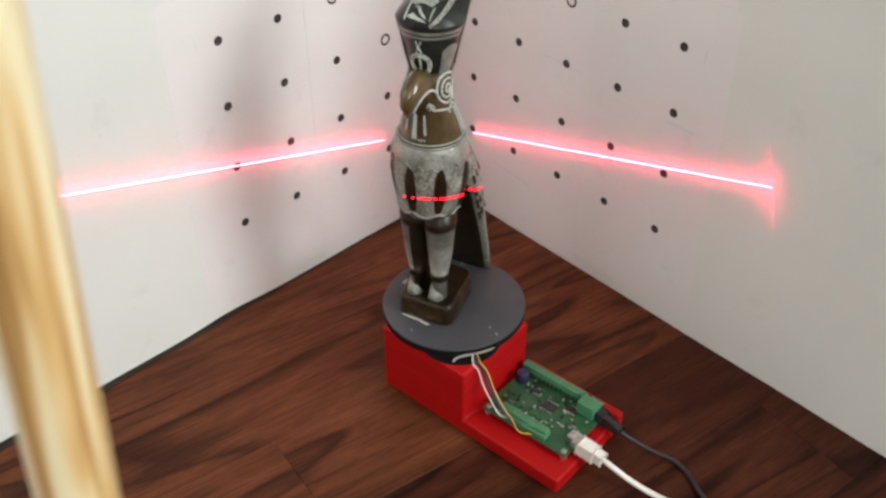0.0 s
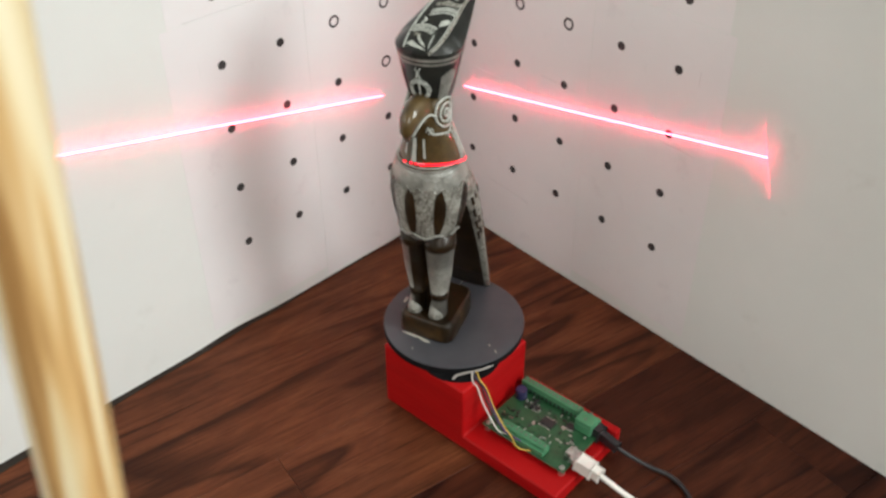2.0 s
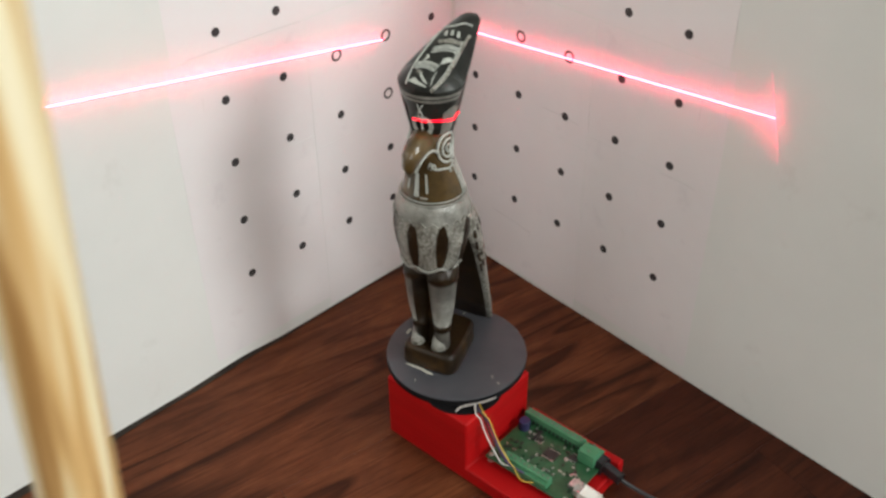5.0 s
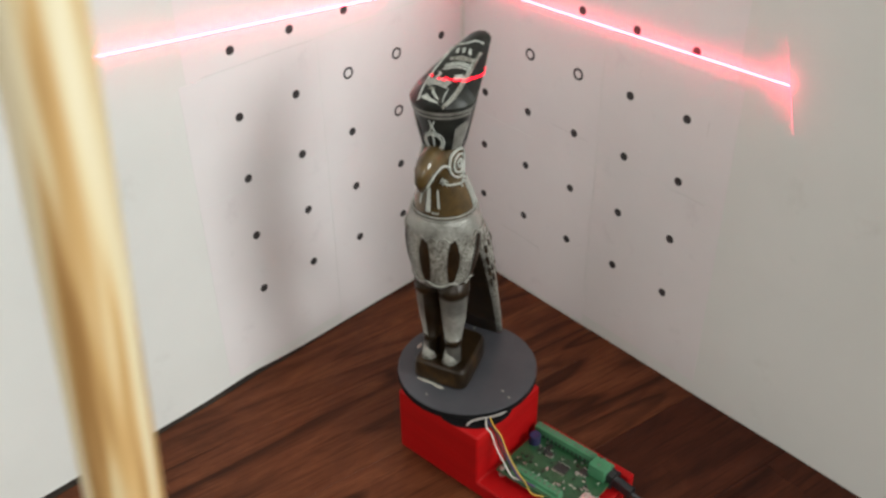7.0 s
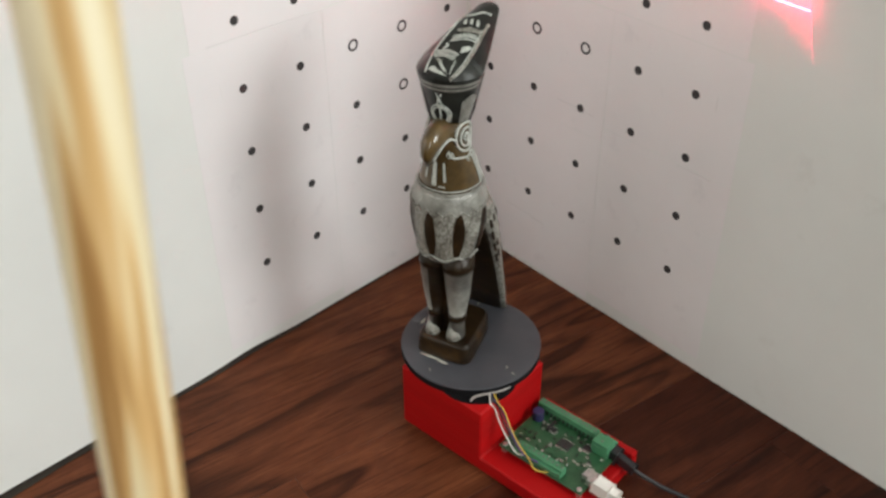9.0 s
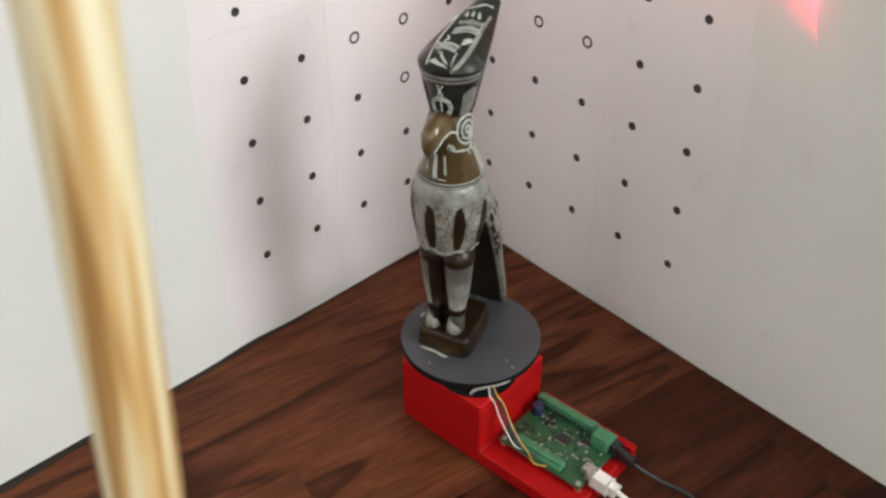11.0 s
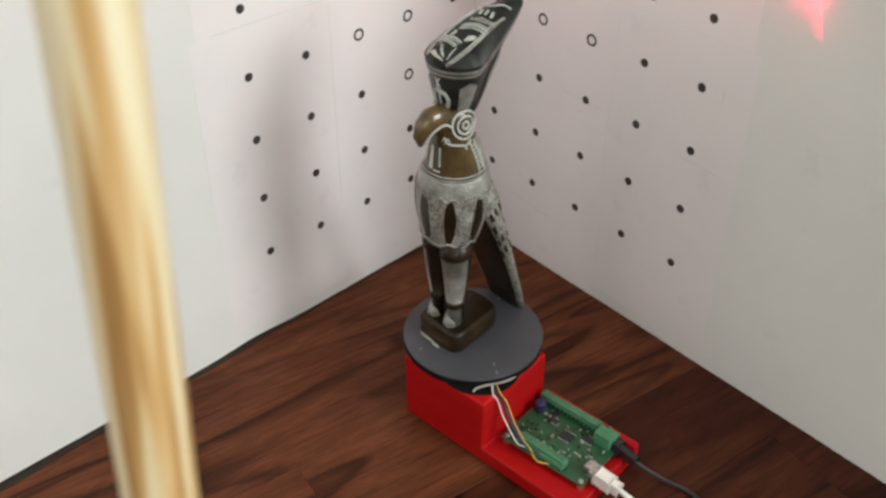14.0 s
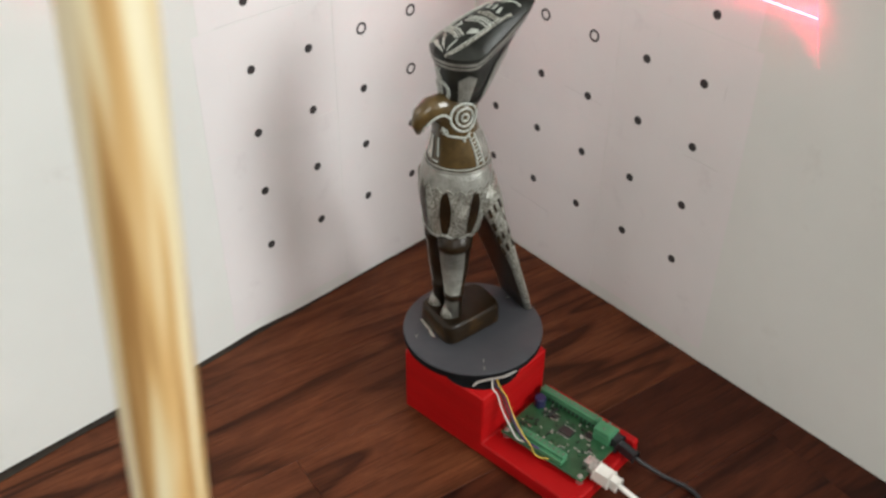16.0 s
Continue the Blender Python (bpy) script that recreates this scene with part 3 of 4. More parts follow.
def wires():
    """Motor leads, out under the disc and down to the terminal row."""
    runs = (
        (WHITE_PLASTIC, "white", 0.0005, [(0.1780, 0.2060, 0.0566), (0.1920, 0.2200, 0.0570), (0.1910, 0.2240, 0.0520), (0.1910, 0.2290, 0.0420), (0.1900, 0.2360, 0.0310), (0.1900, 0.2440, 0.0240), (0.1860, 0.2500, 0.0225)]),
        (BLACK, "black", 0.00065, [(0.1780, 0.2060, 0.0566), (0.1890, 0.2190, 0.0570), (0.1880, 0.2240, 0.0530), (0.1880, 0.2290, 0.0430), (0.1880, 0.2380, 0.0320), (0.1880, 0.2470, 0.0250), (0.1850, 0.2560, 0.0225)]),
        (PURPLE_PVC, "dark violet", 0.0007, [(0.1780, 0.2060, 0.0566), (0.1880, 0.2180, 0.0570), (0.1870, 0.2240, 0.0540), (0.1860, 0.2300, 0.0440), (0.1870, 0.2390, 0.0320), (0.1880, 0.2500, 0.0250), (0.1845, 0.2600, 0.0225)]),
        (YELLOW_PVC, "yellow", 0.0004, [(0.1780, 0.2060, 0.0566), (0.1880, 0.2230, 0.0570), (0.1860, 0.2280, 0.0500), (0.1860, 0.2350, 0.0380), (0.1870, 0.2450, 0.0290), (0.1880, 0.2540, 0.0250), (0.1910, 0.2630, 0.0230), (0.1860, 0.2700, 0.0220)]),
    )
    for mat, word, r, pts in runs:
        cable("motor_wire", pts, r, mat, word + " motor wire running down from under the turntable", "wire")
    # the sleeve that shows along the disc's edge
    pts = [(0.2010, 0.2100, 0.0570), (0.1965, 0.2096, 0.0574), (0.1886, 0.2130, 0.0574), (0.1793, 0.2177, 0.0574), (0.1710, 0.2192, 0.0574), (0.1640, 0.2180, 0.0574), (0.1587, 0.2160, 0.0576)]
    cable("wire_loop", pts, 0.0008, mottled("grey_sleeve", (0.34, 0.31, 0.29), (0.45, 0.42, 0.40), 80, 0.5, bumps=0), "grey sleeved wire loop hanging under the disc edge", "wire")


turntable_ob = turntable()
base()
circuit()
wires()
plug = pose(0.1690, 0.2945, 0.0210, 0, 8, 99)
cable("usb_cable", [(0.1660, 0.3145, 0.0185), (0.1645, 0.3225, 0.0160), (0.1605, 0.3320, 0.0100), (0.1560, 0.3430, 0.0050), (0.1520, 0.3545, 0.0026), (0.1460, 0.3750, 0.0023), (0.1450, 0.4200, 0.0023), (0.19, 0.60, 0.0023)], 0.0019, WHITE_PLASTIC,
      "white USB cable plugged into the circuit board", plugs=[("plug", (plug, [(0.0035, 0.0150, 0.0046, 0.0036, 0.0013), (0.0148, 0.0210, 0.0034, 0.0030, 0.0010)]), WHITE_PLASTIC), ("plug_shell", (plug, [(-0.0020, 0.0036, 0.0036, 0.0018, 0.0004)]), METAL)])
jack = pose(0.1390, 0.2770, 0.0222, 0, 12, 95)
cable("power_cable", [(0.1362, 0.3060, 0.0155), (0.1330, 0.3130, 0.0115), (0.1265, 0.3260, 0.0055), (0.1205, 0.3400, 0.0026), (0.1215, 0.3520, 0.0019), (0.1285, 0.3660, 0.0019), (0.1330, 0.3760, 0.0019), (0.17, 0.46, 0.0019)], 0.0015, BLACK,
      "black power cable running across the dark floor", plugs=[("plug", (jack, [(0.0, 0.0160, 0.0042, 0.0040, 0.0014), (0.0158, 0.0300, 0.0027, 0.0026, 0.0010)]), BLACK)])


def dowel():
    low, high = Vector((0.5411, 0.4477, 0.0011)), Vector((0.4815, 0.4361, 0.75))
    bm = bmesh.new()
    length = (high - low).length
    lathe(bm, [(0.0057, 0.0), (0.00611, 0.0005)] + [(0.00611 + 0.00003 * math.sin(k * 1.7), length * k / 40) for k in range(1, 40)] + [(0.00611, length - 0.0005), (0.0056, length)], 48)
    ob = part("wooden_dowel", bm, PINE, smooth=True)
    ob.matrix_world = Matrix.Translation(low) @ (high - low).to_track_quat("Z", "Y").to_matrix().to_4x4()
    return tagged(ob, "pale pine dowel rod leaning over the floor", "wooden rod")


dowel()


# ---------------------------------------------------------------- statue
SIDE = -0.010     # the figure stands off the disc's middle
BODY = [(0.0850, 0.0125, 0.0160, 0.0180), (0.0900, 0.0122, 0.0190, 0.0203), (0.0975, 0.0118, 0.0205, 0.0221), (0.1070, 0.0112, 0.0226, 0.0246), (0.1175, 0.0107, 0.0238, 0.0258),
        (0.1270, 0.0102, 0.0240, 0.0252), (0.1330, 0.0097, 0.0235, 0.0241), (0.1380, 0.0092, 0.0226, 0.0228), (0.1400, 0.0090, 0.0214, 0.0214)]


def along(sections, z):
    for p, q in zip(sections, sections[1:]):
        if z <= q[0]:
            k = max(0, (z - p[0]) / (q[0] - p[0]))
            return [a + (b - a) * k for a, b in zip(p, q)]
    return list(sections[-1])


def on_body(angle, z, lift=0.0):
    _, cx, hx, hy = along(BODY, z)
    a = radians(angle)
    return Vector((cx + (hx + lift) * math.cos(a), SIDE + (hy + lift) * math.sin(a), z))


def crown_top(p, q, lift=0.0):
    """The crown's slanting upper face: p runs from the brow to the tip, q across."""
    x = 0.0265 - 0.0672 * p
    w = 0.0212 * math.sqrt(max(0.0, 1 - ((p - 0.30) / 0.30) ** 2)) if p < 0.30 else 0.0212 - 0.0150 * ((p - 0.30) / 0.70) ** 1.1
    if p > 0.93:
        w *= math.sqrt(max(0.02, 1 - ((p - 0.93) / 0.0705) ** 2))
    rise = 0.2170 + 0.0010 * p + 0.0205 * max(0.0, p - 0.25) / 0.75 + 0.003 * p * p
    dome = 0.0125 * math.sin(math.pi * min(1, 0.02 + 0.98 * p) ** 0.75) ** 0.8 * (1 - abs(q) ** 2.4)
    return Vector((x, SIDE - 0.0015 + 0.0045 * p + q * w, rise + dome + lift))


def statue():
    bm = bmesh.new()
    GL, SI, FL, LA, WL, AM = 0, 1, 2, 3, 4, 5
    # plinth
    pl = [((0.0040, SIDE + 0.0026, z), 0.0250 - e, 0.0220 - e, 0) for z, e in ((0.0, 0.0006), (0.001, 0.0), (0.0130, 0.0005), (0.0150, 0.0014), (0.0160, 0.0030))]
    for ring in loft(bm, pl, 48, GL, 6.0):
        for v in ring:
            # narrower towards the back
            v.co.y = SIDE + 0.0026 + (v.co.y - SIDE - 0.0026) * (1 - 0.27 * max(0.0, min(1.0, (0.0290 - v.co.x) / 0.0500)))
    # legs and feet
    for y in (-0.0088, 0.0088):
        sec, slots = [], []
        for z, hx, hy, s in ((0.0150, 0.0064, 0.0056, SI), (0.0310, 0.0060, 0.0054, SI), (0.0312, 0.0068, 0.0062, GL), (0.0365, 0.0071, 0.0064, GL), (0.0367, 0.0067, 0.0061, SI), (0.0540, 0.0090, 0.0084, SI),
                             (0.0765, 0.0114, 0.0103, SI), (0.0767, 0.0120, 0.0107, GL), (0.0825, 0.0124, 0.0108, GL), (0.0827, 0.0122, 0.0106, GL), (0.0900, 0.0126, 0.0106, GL)):
            sec.append(((0.0160, SIDE + y * (0.94 if z < 0.04 else 1.0) + 0.0010, z), hx, hy, 0))
            slots.append(s)
        leg = loft(bm, sec, 36, slots)
        # silver panels cover the front and outer side alone
        for a, b in zip(leg, leg[1:]):
            for k in range(36):
                turned = (k + 0.5) * 10
                turned = (turned if turned < 180 else turned - 360) * (1 if y > 0 else -1)
                if not (-38 if y > 0 else 4) < turned < 105:
                    for f in set(a[k].link_faces) & set(b[(k + 1) % 36].link_faces):
                        f.material_index = GL
        loft(bm, [((0.0180, SIDE + y * 0.94, 0.0150), 0.0078, 0.0062, 0), ((0.0176, SIDE + y * 0.94, 0.0190), 0.0070, 0.0056, 0), ((0.0162, SIDE + y * 0.94, 0.0260), 0.0050, 0.0050, 0)], 20, [FL, SI, SI])
    # dark web between the legs
    loft(bm, [((0.0120, SIDE, 0.0150), 0.0050, 0.0050, 0), ((0.0120, SIDE, 0.0810), 0.0070, 0.0060, 0)], 16, GL)
    # body, collar, neck, head
    slots = [FL, FL, FL, FL, FL, SI, SI, SI]
    loft(bm, [((c, SIDE, z), hx, hy, 0) for z, c, hx, hy in BODY], 48, slots)
    NECK = [(0.1390, 0.0090, 0.0212, 0.0212), (0.1450, 0.0093, 0.0198, 0.0198), (0.1520, 0.0098, 0.0182, 0.0180), (0.1580, 0.0105, 0.0168, 0.0162), (0.1640, 0.0118, 0.0152, 0.0142), (0.1720, 0.0125, 0.0150, 0.0130), (0.1800, 0.0112, 0.0145, 0.0126), (0.1860, 0.0085, 0.0126, 0.0118)]
    loft(bm, [((c, SIDE, z), hx, hy, 0) for z, c, hx, hy in NECK], 40, AM)
    # hooked beak
    P = [(0.0160, 0.1768, 0.0104), (0.0235, 0.1800, 0.0098), (0.0305, 0.1805, 0.0086), (0.0362, 0.1776, 0.0069), (0.0388, 0.1722, 0.0050), (0.0386, 0.1660, 0.0018)]
    rings = []
    for k, (x, z, r) in enumerate(P):
        a, b = P[max(k - 1, 0)], P[min(k + 1, len(P) - 1)]
        d = Vector((b[0] - a[0], 0, b[1] - a[1])).normalized()
        n = Vector((-d.z, 0, d.x))
        rings.append([bm.verts.new(Vector((x, SIDE, z)) + n * r * math.cos(2 * math.pi * i / 20) + Vector((0, 0.85 * r * math.sin(2 * math.pi * i / 20), 0))) for i in range(20)])
    for a, b in zip(rings, rings[1:]):
        for i in range(20):
            f = bm.faces.new((a[i], a[(i + 1) % 20], b[(i + 1) % 20], b[i]))
            f.material_index, f.smooth = AM, True
    bm.faces.new(rings[0]), bm.faces.new(rings[-1])
    # crown: flaring cup below a slanting domed face
    n, cup = 64, []
    def rim(k, shrink=1.0):
        a = 2 * math.pi * k / n
        p = 0.5 - 0.5 * math.cos(a)
        p = p ** 1.15
        return crown_top(p, shrink * (1 if math.sin(a) >= 0 else -1))
    foot = [Vector((0.0065 + 0.0130 * math.cos(2 * math.pi * k / n), SIDE - 0.0010 + 0.0128 * math.sin(2 * math.pi * k / n), 0.1825)) for k in range(n)]
    edge = [rim(k) for k in range(n)]
    for h, bulge, s in ((0.0, 0.0, LA), (0.35, -0.03, LA), (0.70, -0.03, LA), (0.78, 0.0, SI), (0.835, 0.015, LA), (0.865, 0.012, SI), (0.925, 0.015, LA), (1.0, 0.0, LA)):
        ring = []
        for k in range(n):
            p = foot[k].lerp(edge[k], h)
            mid = Vector((0.0065, SIDE, p.z))
            ring.append(bm.verts.new(mid + (p - mid) * (1 + bulge)))
        cup.append((ring, s))
    for (a, s), (b, _) in zip(cup, cup[1:]):
        for k in range(n):
            f = bm.faces.new((a[k], a[(k + 1) % n], b[(k + 1) % n], b[k]))
            f.material_index, f.smooth = s, True
    bm.faces.new(cup[0][0]).material_index = LA
    grid = [[bm.verts.new(crown_top(i / 40, -1 + 2 * j / 20)) for j in range(21)] for i in range(41)]
    for a, b in zip(grid, grid[1:]):
        for j in range(20):
            f = bm.faces.new((a[j], a[j + 1], b[j + 1], b[j]))
            f.material_index, f.smooth = LA, True

    def line(pts, r=0.0006, slot=WL):
        tube(bm, pts, r, 6, slot, 4)
    def patch(fn, pts, slot):
        """A filled shape laid on a surface, from an outline in that surface's own two measures."""
        c = (sum(p[0] for p in pts) / len(pts), sum(p[1] for p in pts) / len(pts))
        inner = [(c[0] + (p[0] - c[0]) * 0.5, c[1] + (p[1] - c[1]) * 0.5) for p in pts]
        o, i_, m_ = [bm.verts.new(fn(*p)) for p in pts], [bm.verts.new(fn(*p)) for p in inner], bm.verts.new(fn(*c))
        for k in range(len(pts)):
            j = (k + 1) % len(pts)
            f = bm.faces.new((o[k], o[j], i_[j], i_[k]))
            g = bm.faces.new((i_[k], i_[j], m_))
            f.material_index = g.material_index = slot
    top = lambda p, q: crown_top(p, q, 0.0005)
    # painted figures on the crown
    line([top(0.03, 0.97), top(0.13, 0.72), top(0.31, 0.62), top(0.57, 0.68), top(0.68, 0.74)], 0.0011, FL)
    line([top(0.03, 0.93), top(0.14, 0.66), top(0.31, 0.57), top(0.57, 0.63)], 0.0005)
    line([top(0.03, -0.80), top(0.06, -0.57), top(0.23, -0.42), top(0.45, -0.40), top(0.64, -0.50)], 0.0006)
    line([top(0.05, 0.70), top(0.10, 0.50), top(0.16, 0.42)], 0.0004)
    patch(top, [(0.045, -0.62), (0.062, -0.20), (0.036, 0.10), (0.030, 0.75), (0.018, 0.50), (0.015, -0.10)], WL)
    patch(top, [(0.112, -0.05), (0.088, 0.12), (0.042, 0.60), (0.050, 0.25), (0.080, 0.0)], WL)
    patch(top, [(0.135, -0.20), (0.125, 0.02), (0.10, 0.06), (0.105, -0.22)], FL)
    for p, q, r in ((0.215, -0.43, 0.0007), (0.190, -0.40, 0.0004), (0.165, -0.37, 0.0006), (0.145, -0.30, 0.0004)):
        line([top(p, q), top(p + 0.02, 0.0), top(p + 0.012, 0.34)], r)
    patch(top, [(0.25, 0.33), (0.31, 0.32), (0.355, 0.50), (0.335, 0.56), (0.29, 0.47)], WL)
    line([top(0.25, -0.20), top(0.285, -0.10), top(0.30, -0.18)], 0.0006)
    for p, r in ((0.33, 0.0005), (0.36, 0.0007), (0.385, 0.0004)):
        line([top(p, -0.12), top(p + 0.06, 0.30), top(p + 0.10, 0.64)], r)
    patch(top, [(0.47, -0.17), (0.52, 0.20), (0.56, 0.60), (0.52, 0.62), (0.47, 0.30), (0.44, -0.10)], FL)
    for p, q in ((0.53, -0.10), (0.55, 0.12), (0.56, 0.37)):
        patch(top, [(p, q), (p + 0.065, q - 0.10), (p + 0.078, q), (p + 0.012, q + 0.11)], WL)
    line([top(0.67, -0.50), top(0.69, 0.0), top(0.76, 0.30), top(0.80, 0.70)], 0.0006)
    def side(k, h, lift=0.0006):
        j = int(k) % n
        p = foot[j].lerp(foot[(j + 1) % n], k - int(k)).lerp(edge[j].lerp(edge[(j + 1) % n], k - int(k)), h)
        out = Vector((p.x - 0.0065, p.y - SIDE, 0)).normalized()
        return p + out * lift
    # rings and petals on the cup
    for c in (10.7, 22, 33, 44, 54):
        patch(side, [(c - 2.4, 0.04), (c + 2.4, 0.04), (c + 2.6, 0.56), (c, 0.68), (c - 2.6, 0.56)], SI)
    for rad, wide in ((4.2, 0.21), (3.3, 0.16)):
        line([side((0.8 + rad * math.cos(a)) % n, 0.28 + wide * math.sin(a)) for a in [k * math.pi / 6 for k in range(13)]], 0.0005)
    line([side(0.8, 0.12), side(1.0, 0.28), side(0.8, 0.44)], 0.0005)
    line([side(0.0, 0.52), side(0.8, 0.62), side(1.8, 0.52)], 0.0005), line([side(0.2, 0.74), side(0.8, 0.64), side(2.0, 0.74)], 0.0004)
    # eyes, brow lines, cheek marks
    for s in (-1, 1):
        for r in (0.0090, 0.0058, 0.0024):
            ring = []
            for k in range(15):
                a = 2 * math.pi * k / 14
                x, z = 0.0128 + r * math.cos(a), 0.1762 + r * math.sin(a)
                _, cx, hx, hy = along(NECK, z)
                y = hy * math.sqrt(max(0.05, 1 - ((x - cx) / (hx * 1.08)) ** 2)) + 0.0006
                ring.append((x, SIDE + s * y, z))
            line(ring, 0.0008)
        line([(0.0215, SIDE + s * 0.0112, 0.1765), (0.0255, SIDE + s * 0.0086, 0.1790), (0.0310, SIDE + s * 0.0068, 0.1772), (0.0352, SIDE + s * 0.0052, 0.1732), (0.0375, SIDE + s * 0.0032, 0.1685)], 0.0008)
        def cheek(angle, z):
            _, cx, hx, hy = along(NECK, z)
            return (cx + (hx + 0.0005) * math.cos(radians(angle)), SIDE + s * (hy + 0.0005) * math.sin(radians(angle)), z)
        line([cheek(32, 0.1700), cheek(40, 0.1652), cheek(62, 0.1640), cheek(84, 0.1630), cheek(100, 0.1655)], 0.0007)
        line([cheek(78, 0.1632), cheek(80, 0.1605)], 0.0009)
        for c in (30, 40):
            line([cheek(c - 4, 0.1665), cheek(c, 0.1690), cheek(c + 4, 0.1665), cheek(c, 0.1650)], 0.0004)
    # collar lines, neck panels
    def on_neck(angle, z, lift=0.0005):
        _, cx, hx, hy = along(NECK, z)
        a = radians(angle)
        return Vector((cx + (hx + lift) * math.cos(a), SIDE + (hy + lift) * math.sin(a), z))
    line([on_neck(a, 0.1402) for a in range(-180, 181, 15)], 0.0008, SI), line([on_neck(a, 0.1424) for a in range(-180, 181, 15)], 0.0004)
    for a0 in (96, 111, -96, -111):
        line([on_neck(a0, 0.1425), on_neck(a0, 0.152), on_neck(a0 * 0.98, 0.1640)], 0.0006)
    # painted drops down the throat
    for a0, wide, low in ((-3, 5.0, 0.1455), (18, 2.4, 0.1490), (-24, 2.4, 0.1490)):
        patch(on_neck, [(a0 - wide, low), (a0 + wide, low), (a0 + wide * 0.8, 0.1620), (a0 - wide * 0.8, 0.1620)], WL)
    for a0 in (6, 11, 16):
        line([on_neck(a0, 0.1450), on_neck(a0 + 1, 0.1458)], 0.0006)
    for k in range(7):
        for g in (-1, 1):
            line([on_neck(g * 98, 0.1450 + 0.0026 * k), on_neck(g * 109, 0.1462 + 0.0026 * k)], 0.0005)
    for a0 in (124, 152, 180, 208, 236):
        patch(lambda a, z: on_neck(a, z, 0.0006), [(a0 - 16, 0.1430), (a0 + 16, 0.1430), (a0 + 14, 0.1640), (a0 - 14, 0.1640)], SI)
    body = lambda a, z: on_body(a, z, 0.0006)
    line([body(a, 0.1280 + (0.0016 if (a // 9) % 2 else -0.0014)) for a in range(-180, 181, 9)], 0.0005, FL)
        # long dark feathers on the breast
    for a0 in (-95, -50, -4, 41, 88):
        pts = []
        for k in range(16):
            a = 2 * math.pi * k / 16
            pts.append((a0 + 9.5 * math.cos(a), 0.1095 + 0.0190 * math.sin(a)))
        patch(body, pts, GL)
    # scalloped hem
    line([body(a, 0.0925 - 0.0034 * abs(math.sin(radians((a + 4) * 180 / 45)))) for a in range(-100, 101, 6)], 0.0009, SI)
    # wings and tail: a cape that falls back to the disc
    cape = [((0.0020, SIDE, 0.1260), 0.0160, 0.0215, 0), ((-0.0020, SIDE, 0.1150), 0.0140, 0.0256, 0), ((-0.0085, SIDE, 0.0980), 0.0105, 0.0262, 12), ((-0.0180, SIDE, 0.0760), 0.0092, 0.0245, 20), ((-0.0300, SIDE + 0.0006, 0.0450), 0.0062, 0.0218, 22), ((-0.0405, SIDE + 0.0012, 0.0160), 0.0052, 0.0194, 20), ((-0.0450, SIDE + 0.0014, 0.0003), 0.0040, 0.0182, 0)]
    rings = loft(bm, cape, 36, FL, 3.0)
    for a, b in zip(rings[1:], rings[2:]):
        for k in list(range(0, 5)) + list(range(31, 36)):
            for f in set(a[k].link_faces) & set(b[(k + 1) % 36].link_faces):
                f.material_index = GL
    rng = random.Random(9)
    for s in (-1, 1):
        for row in range(4):
            for k in range(3):
                z = 0.112 - row * 0.0125 - k * 0.003
                u = (0.1260 - z) / 0.1257
                x = 0.000 - 0.050 * u ** 1.25 - 0.005 + k * 0.0045
                hy = 0.0262 - 0.009 * u * u
                c = Vector((x, SIDE + s * hy * (0.99 - 0.02 * (2 - k)), z))
                box(bm, -0.0013, 0.0013, -0.0009, 0.0009, -0.0040, 0.0040, 0.0007, Matrix.Translation(c) @ pose(0, 0, 0, 0, 22, 0), GL, 1)
    ob = part("falcon_statue", bm, [GLAZE, SILVER, FLECK, LACQUER, WHITE_LINE, AMBER])
    ob.matrix_world = pose(*DISC, 0, 0, FRONT) @ pose(0.001, -0.0018, 0.0004)
    return tagged(ob, "carved dark falcon statue with silver painted feathers and tall crown", "statue")


statue_ob = statue()
boards(floor)


# ---------------------------------------------------------------- laser line
EMITTER = Vector((0.347, 0.575, 0.325))
# the sheet of laser light, z = a x + b y + c
SHEET = [(0.0, 0.273, 0.288, 0.0656), (0.5, 0.260, 0.262, 0.0851), (1.0, 0.249, 0.242, 0.1003), (1.5, 0.234, 0.220, 0.1160), (2.0, 0.223, 0.201, 0.1309), (2.5, 0.213, 0.184, 0.1443), (3.0, 0.203, 0.168, 0.1585), (3.5, 0.193, 0.154, 0.1718),
         (4.0, 0.184, 0.140, 0.1840), (4.75, 0.167, 0.113, 0.2055), (5.5, 0.149, 0.086, 0.2265), (6.5, 0.124, 0.049, 0.2548), (7.0, 0.112, 0.031, 0.2680), (7.5, 0.105, 0.016, 0.2790), (8.0, 0.098, 0.004, 0.2922), (8.5, 0.092, -0.004, 0.2998),
         (9.0, 0.086, -0.012, 0.3125), (10.0, 0.082, -0.018, 0.3195), (12.0, 0.080, -0.020, 0.3215), (14.5, 0.080, -0.020, 0.3205), (15.5, 0.085, -0.010, 0.3103), (16.0, 0.090, -0.003, 0.2990)]
LEFT_END = [(0.0, 0.084), (1.0, 0.0925), (2.0, 0.084), (3.0, 0.080), (4.0, 0.080), (7.0, 0.085), (16.0, 0.085)]
RIGHT_TIP = [(0.0, 0.3127), (1.0, 0.3092), (2.0, 0.3061), (3.0, 0.3040), (4.0, 0.3014), (6.5, 0.2990), (8.0, 0.2972), (16.0, 0.2970)]


def between(rows, t):
    for p, q in zip(rows, rows[1:]):
        if t <= q[0]:
            k = (t - p[0]) / (q[0] - p[0])
            return [a + (b - a) * k for a, b in zip(p[1:], q[1:])]
    return list(rows[-1][1:])


def sheet_at(t):
    return between(SHEET, t)


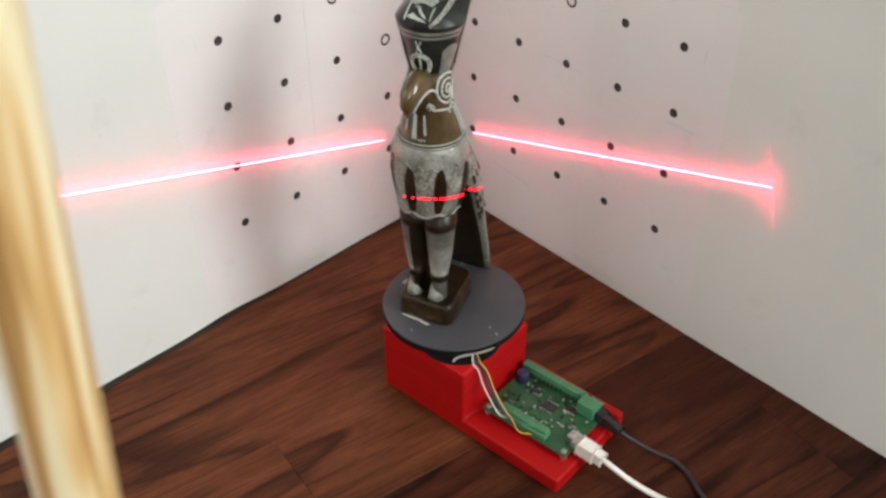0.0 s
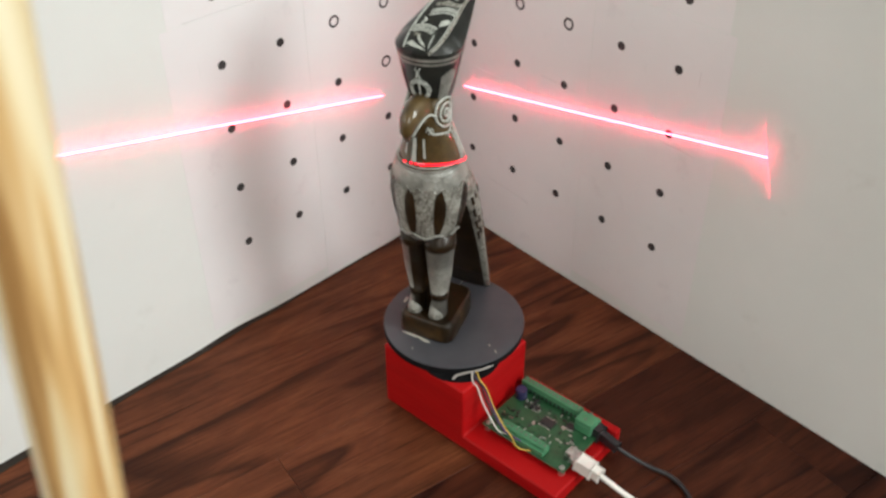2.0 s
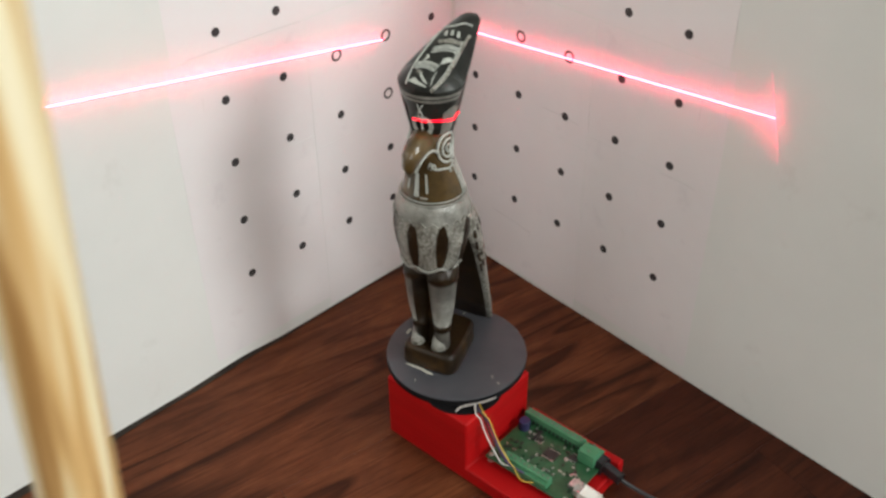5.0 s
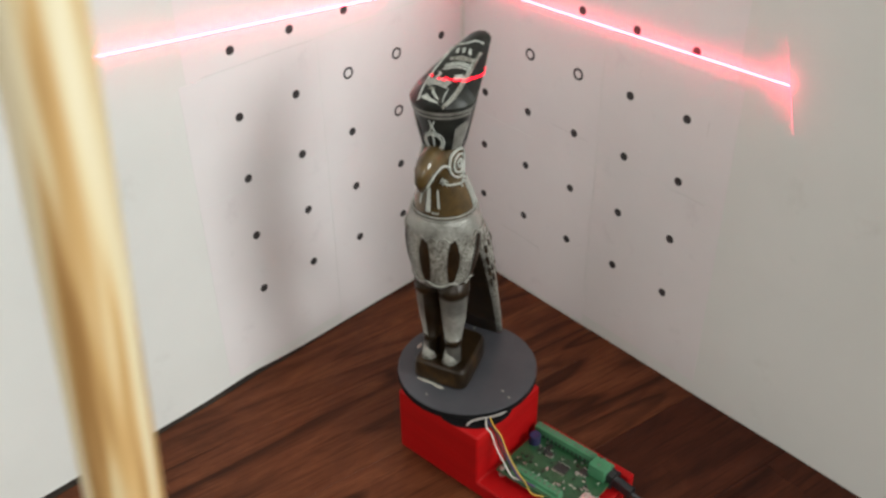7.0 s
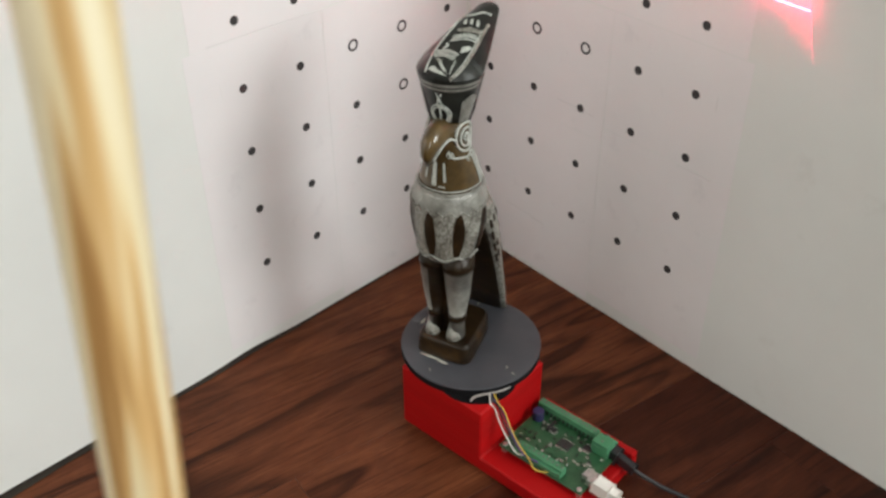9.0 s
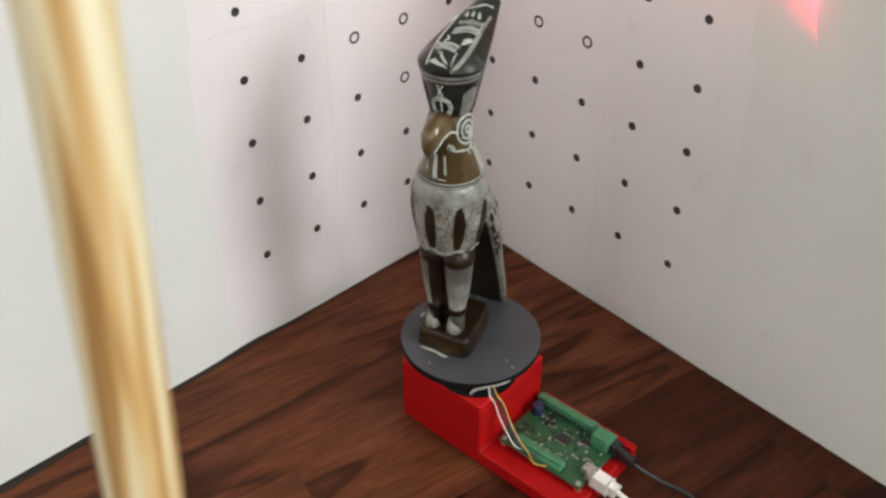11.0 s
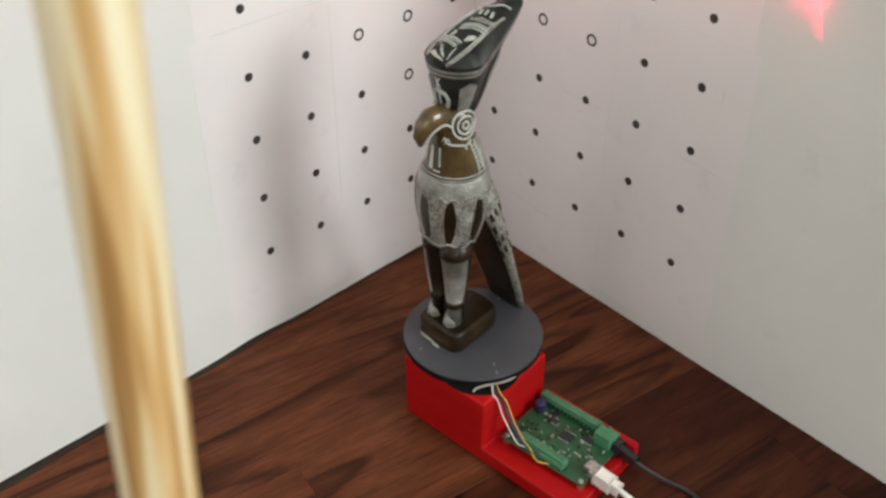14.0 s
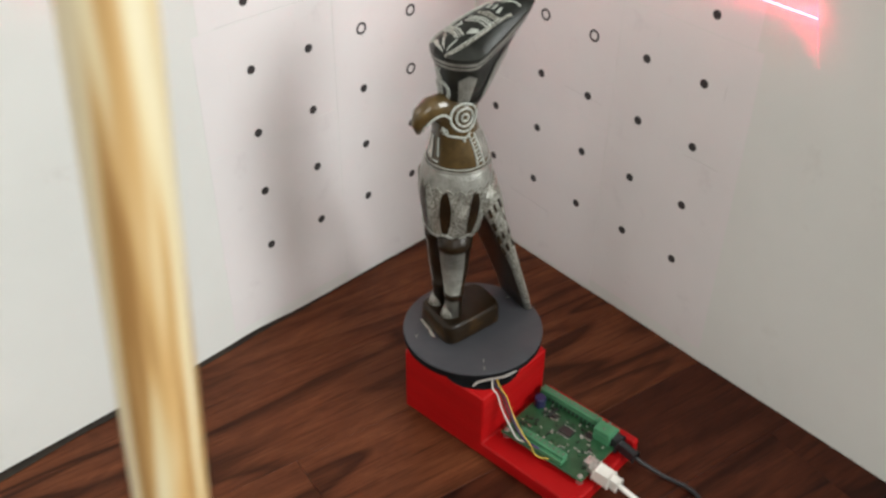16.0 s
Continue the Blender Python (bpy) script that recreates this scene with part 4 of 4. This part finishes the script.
def stroke(name, length, r, material, parent, label):
    bm = bmesh.new()
    tube(bm, [(0, 0, 0), (length / 2, 0, 0), (length, 0, 0)], r, 8, 0, 3)
    return part(name, bm, material, parent, label)


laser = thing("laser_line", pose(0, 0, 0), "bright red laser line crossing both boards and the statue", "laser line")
# glowing rods just off the boards draw the line and redden the paper
left_stroke = stroke("left_stroke", 0.286, 0.00034, LASER, laser, "white-hot red glowing rod held off the board as the laser streak")
right_stroke = stroke("right_stroke", 0.292, 0.00034, LASER, laser, "white-hot red glowing rod held off the board as the laser streak")
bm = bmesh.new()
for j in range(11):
    # glowing slivers, weaker away from the fan's rim, imitate the spread glow there
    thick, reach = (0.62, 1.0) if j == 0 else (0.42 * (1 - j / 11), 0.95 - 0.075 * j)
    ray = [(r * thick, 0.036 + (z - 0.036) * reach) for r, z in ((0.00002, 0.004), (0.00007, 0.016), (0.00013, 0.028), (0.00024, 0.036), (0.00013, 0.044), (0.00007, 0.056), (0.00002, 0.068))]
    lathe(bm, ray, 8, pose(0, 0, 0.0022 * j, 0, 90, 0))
fan_edge = part("fan_edge", bm, LASER_FAN, laser, "dim red glowing slivers for the glow at the laser fan's edge")
# small glowing boxes stand in for the laser's glints on the statue
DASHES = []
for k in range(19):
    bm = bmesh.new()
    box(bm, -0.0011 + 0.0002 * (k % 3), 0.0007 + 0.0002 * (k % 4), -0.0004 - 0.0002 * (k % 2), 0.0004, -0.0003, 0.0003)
    DASHES.append(part("statue_stroke", bm, LASER_DIM, laser, "small red glowing box as a laser glint on the statue"))


def wall_pose(t, m, s, side, off):
    """A stroke's pose on a board: it starts s along the board and follows the sheet."""
    a, b, c = sheet_at(t)
    u = (m.to_3x3() @ Vector((1, 0, 0)))
    slope = a * u.x + b * u.y
    ang = math.degrees(math.atan(slope))
    foot = m @ Vector((s, side * off, 0))
    return m @ pose(s, side * off, a * foot.x + b * foot.y + c + 0.0014, 0, -ang, 0)


def glint_rows():
    """Where the sheet of light meets the statue: for each glint, its poses in time."""
    shape = bmesh.new()
    shape.from_mesh(statue_ob.data)
    hull = BVHTree.FromBMesh(shape)
    shape.free()
    here = pose(*DISC, 0, 0, FRONT) @ pose(0.001, -0.0018, 0.0004)
    back = here.inverted()
    rows = [[] for _ in DASHES]
    aim = Vector((DISC[0], DISC[1], 0)) - Vector((EMITTER.x, EMITTER.y, 0))
    mid = math.atan2(aim.y, aim.x)
    times = [0.25 * k for k in range(33)] + [8.5, 9.0, 10.0, 12.0, 14.5, 15.5, 16.0]
    for t in times:
        a, b, c = sheet_at(t)
        def cast(angle):
            d = Vector((math.cos(angle), math.sin(angle), 0))
            d.z = a * d.x + b * d.y
            e = Vector((EMITTER.x, EMITTER.y, a * EMITTER.x + b * EMITTER.y + c))
            hit, normal, _, _ = hull.ray_cast(back @ e, (back.to_3x3() @ d).normalized())
            if hit is None:
                return None
            return here @ hit, (here.to_3x3() @ normal).normalized()
        fan = [mid + radians(-8 + 16 * k / 320) for k in range(321)]
        lit = [g for g in fan if cast(g)]
        n = len(DASHES)
        if len(lit) > 4:
            lo, hi = lit[0], lit[-1]
            spots = [cast(lo + (hi - lo) * (k + 0.5) / n) for k in range(n)]
            last = next(s for s in spots if s)
            for k in range(n):
                last = spots[k] = spots[k] or last
        else:
            # past the statue the line falls into the corner of the boards
            spots = []
            for k in range(n):
                x = 0.082 - 0.100 * (k + 0.5) / n
                p = LEFT @ Vector((x, 0.003, 0)) if x > 0 else RIGHT @ Vector((-x, -0.003, 0))
                p.z = a * p.x + b * p.y + c
                spots.append((p, Vector((0.7, 0.7, 0))))
        for k in range(n):
            p, normal = spots[k]
            along_ = spots[min(k + 1, n - 1)][0] - spots[max(k - 1, 0)][0]
            x = along_.normalized() if along_.length > 1e-5 else Vector((-0.7, 0.7, 0))
            toward = (EMITTER - p).normalized()
            z = (normal + toward).normalized()
            z = (z - x * z.dot(x)).normalized()
            y = z.cross(x)
            m = Matrix((x, y, z)).transposed().to_4x4()
            m.translation = p + toward * 0.0006
            rows[k].append((t, m))
    return rows


def motions():
    # the motor turns the disc and the statue on it by a twelfth
    steps = [(0.0, 0.0), (13.3, 0.0), (13.5, 0.3), (13.7, 7.0), (13.9, 15.0), (14.1, 23.0), (14.25, 28.5), (14.4, 30.0), (14.6, 30.0), (16.0, 30.0)]
    walk(turntable_ob, [(t, pose(*DISC, 0, 0, -g)) for t, g in steps])
    walk(statue_ob, [(t, pose(*DISC, 0, 0, FRONT - g) @ pose(0.001, -0.0018, 0.0004)) for t, g in steps])
    times = [r[0] for r in SHEET]
    walk(left_stroke, [(t, wall_pose(t, LEFT, between(LEFT_END, t)[0], 1, 0.0043)) for t in times])
    walk(right_stroke, [(t, wall_pose(t, RIGHT, between(RIGHT_TIP, t)[0] + 0.0015 - 0.292 * math.cos(math.atan(sheet_at(t)[1])), -1, 0.0043)) for t in times])
    rows = []
    for t in times:
        s = between(RIGHT_TIP, t)[0]
        a, b, c = sheet_at(t)
        u = RIGHT.to_3x3() @ Vector((1, 0, 0))
        rows.append((t, RIGHT @ pose(s + 0.0128, -0.0064, (a * u.x + b * u.y) * s + c - 0.0326, 0, -106, 0)))
    walk(fan_edge, rows)
    for ob, r in zip(DASHES, glint_rows()):
        walk(ob, r)


motions()
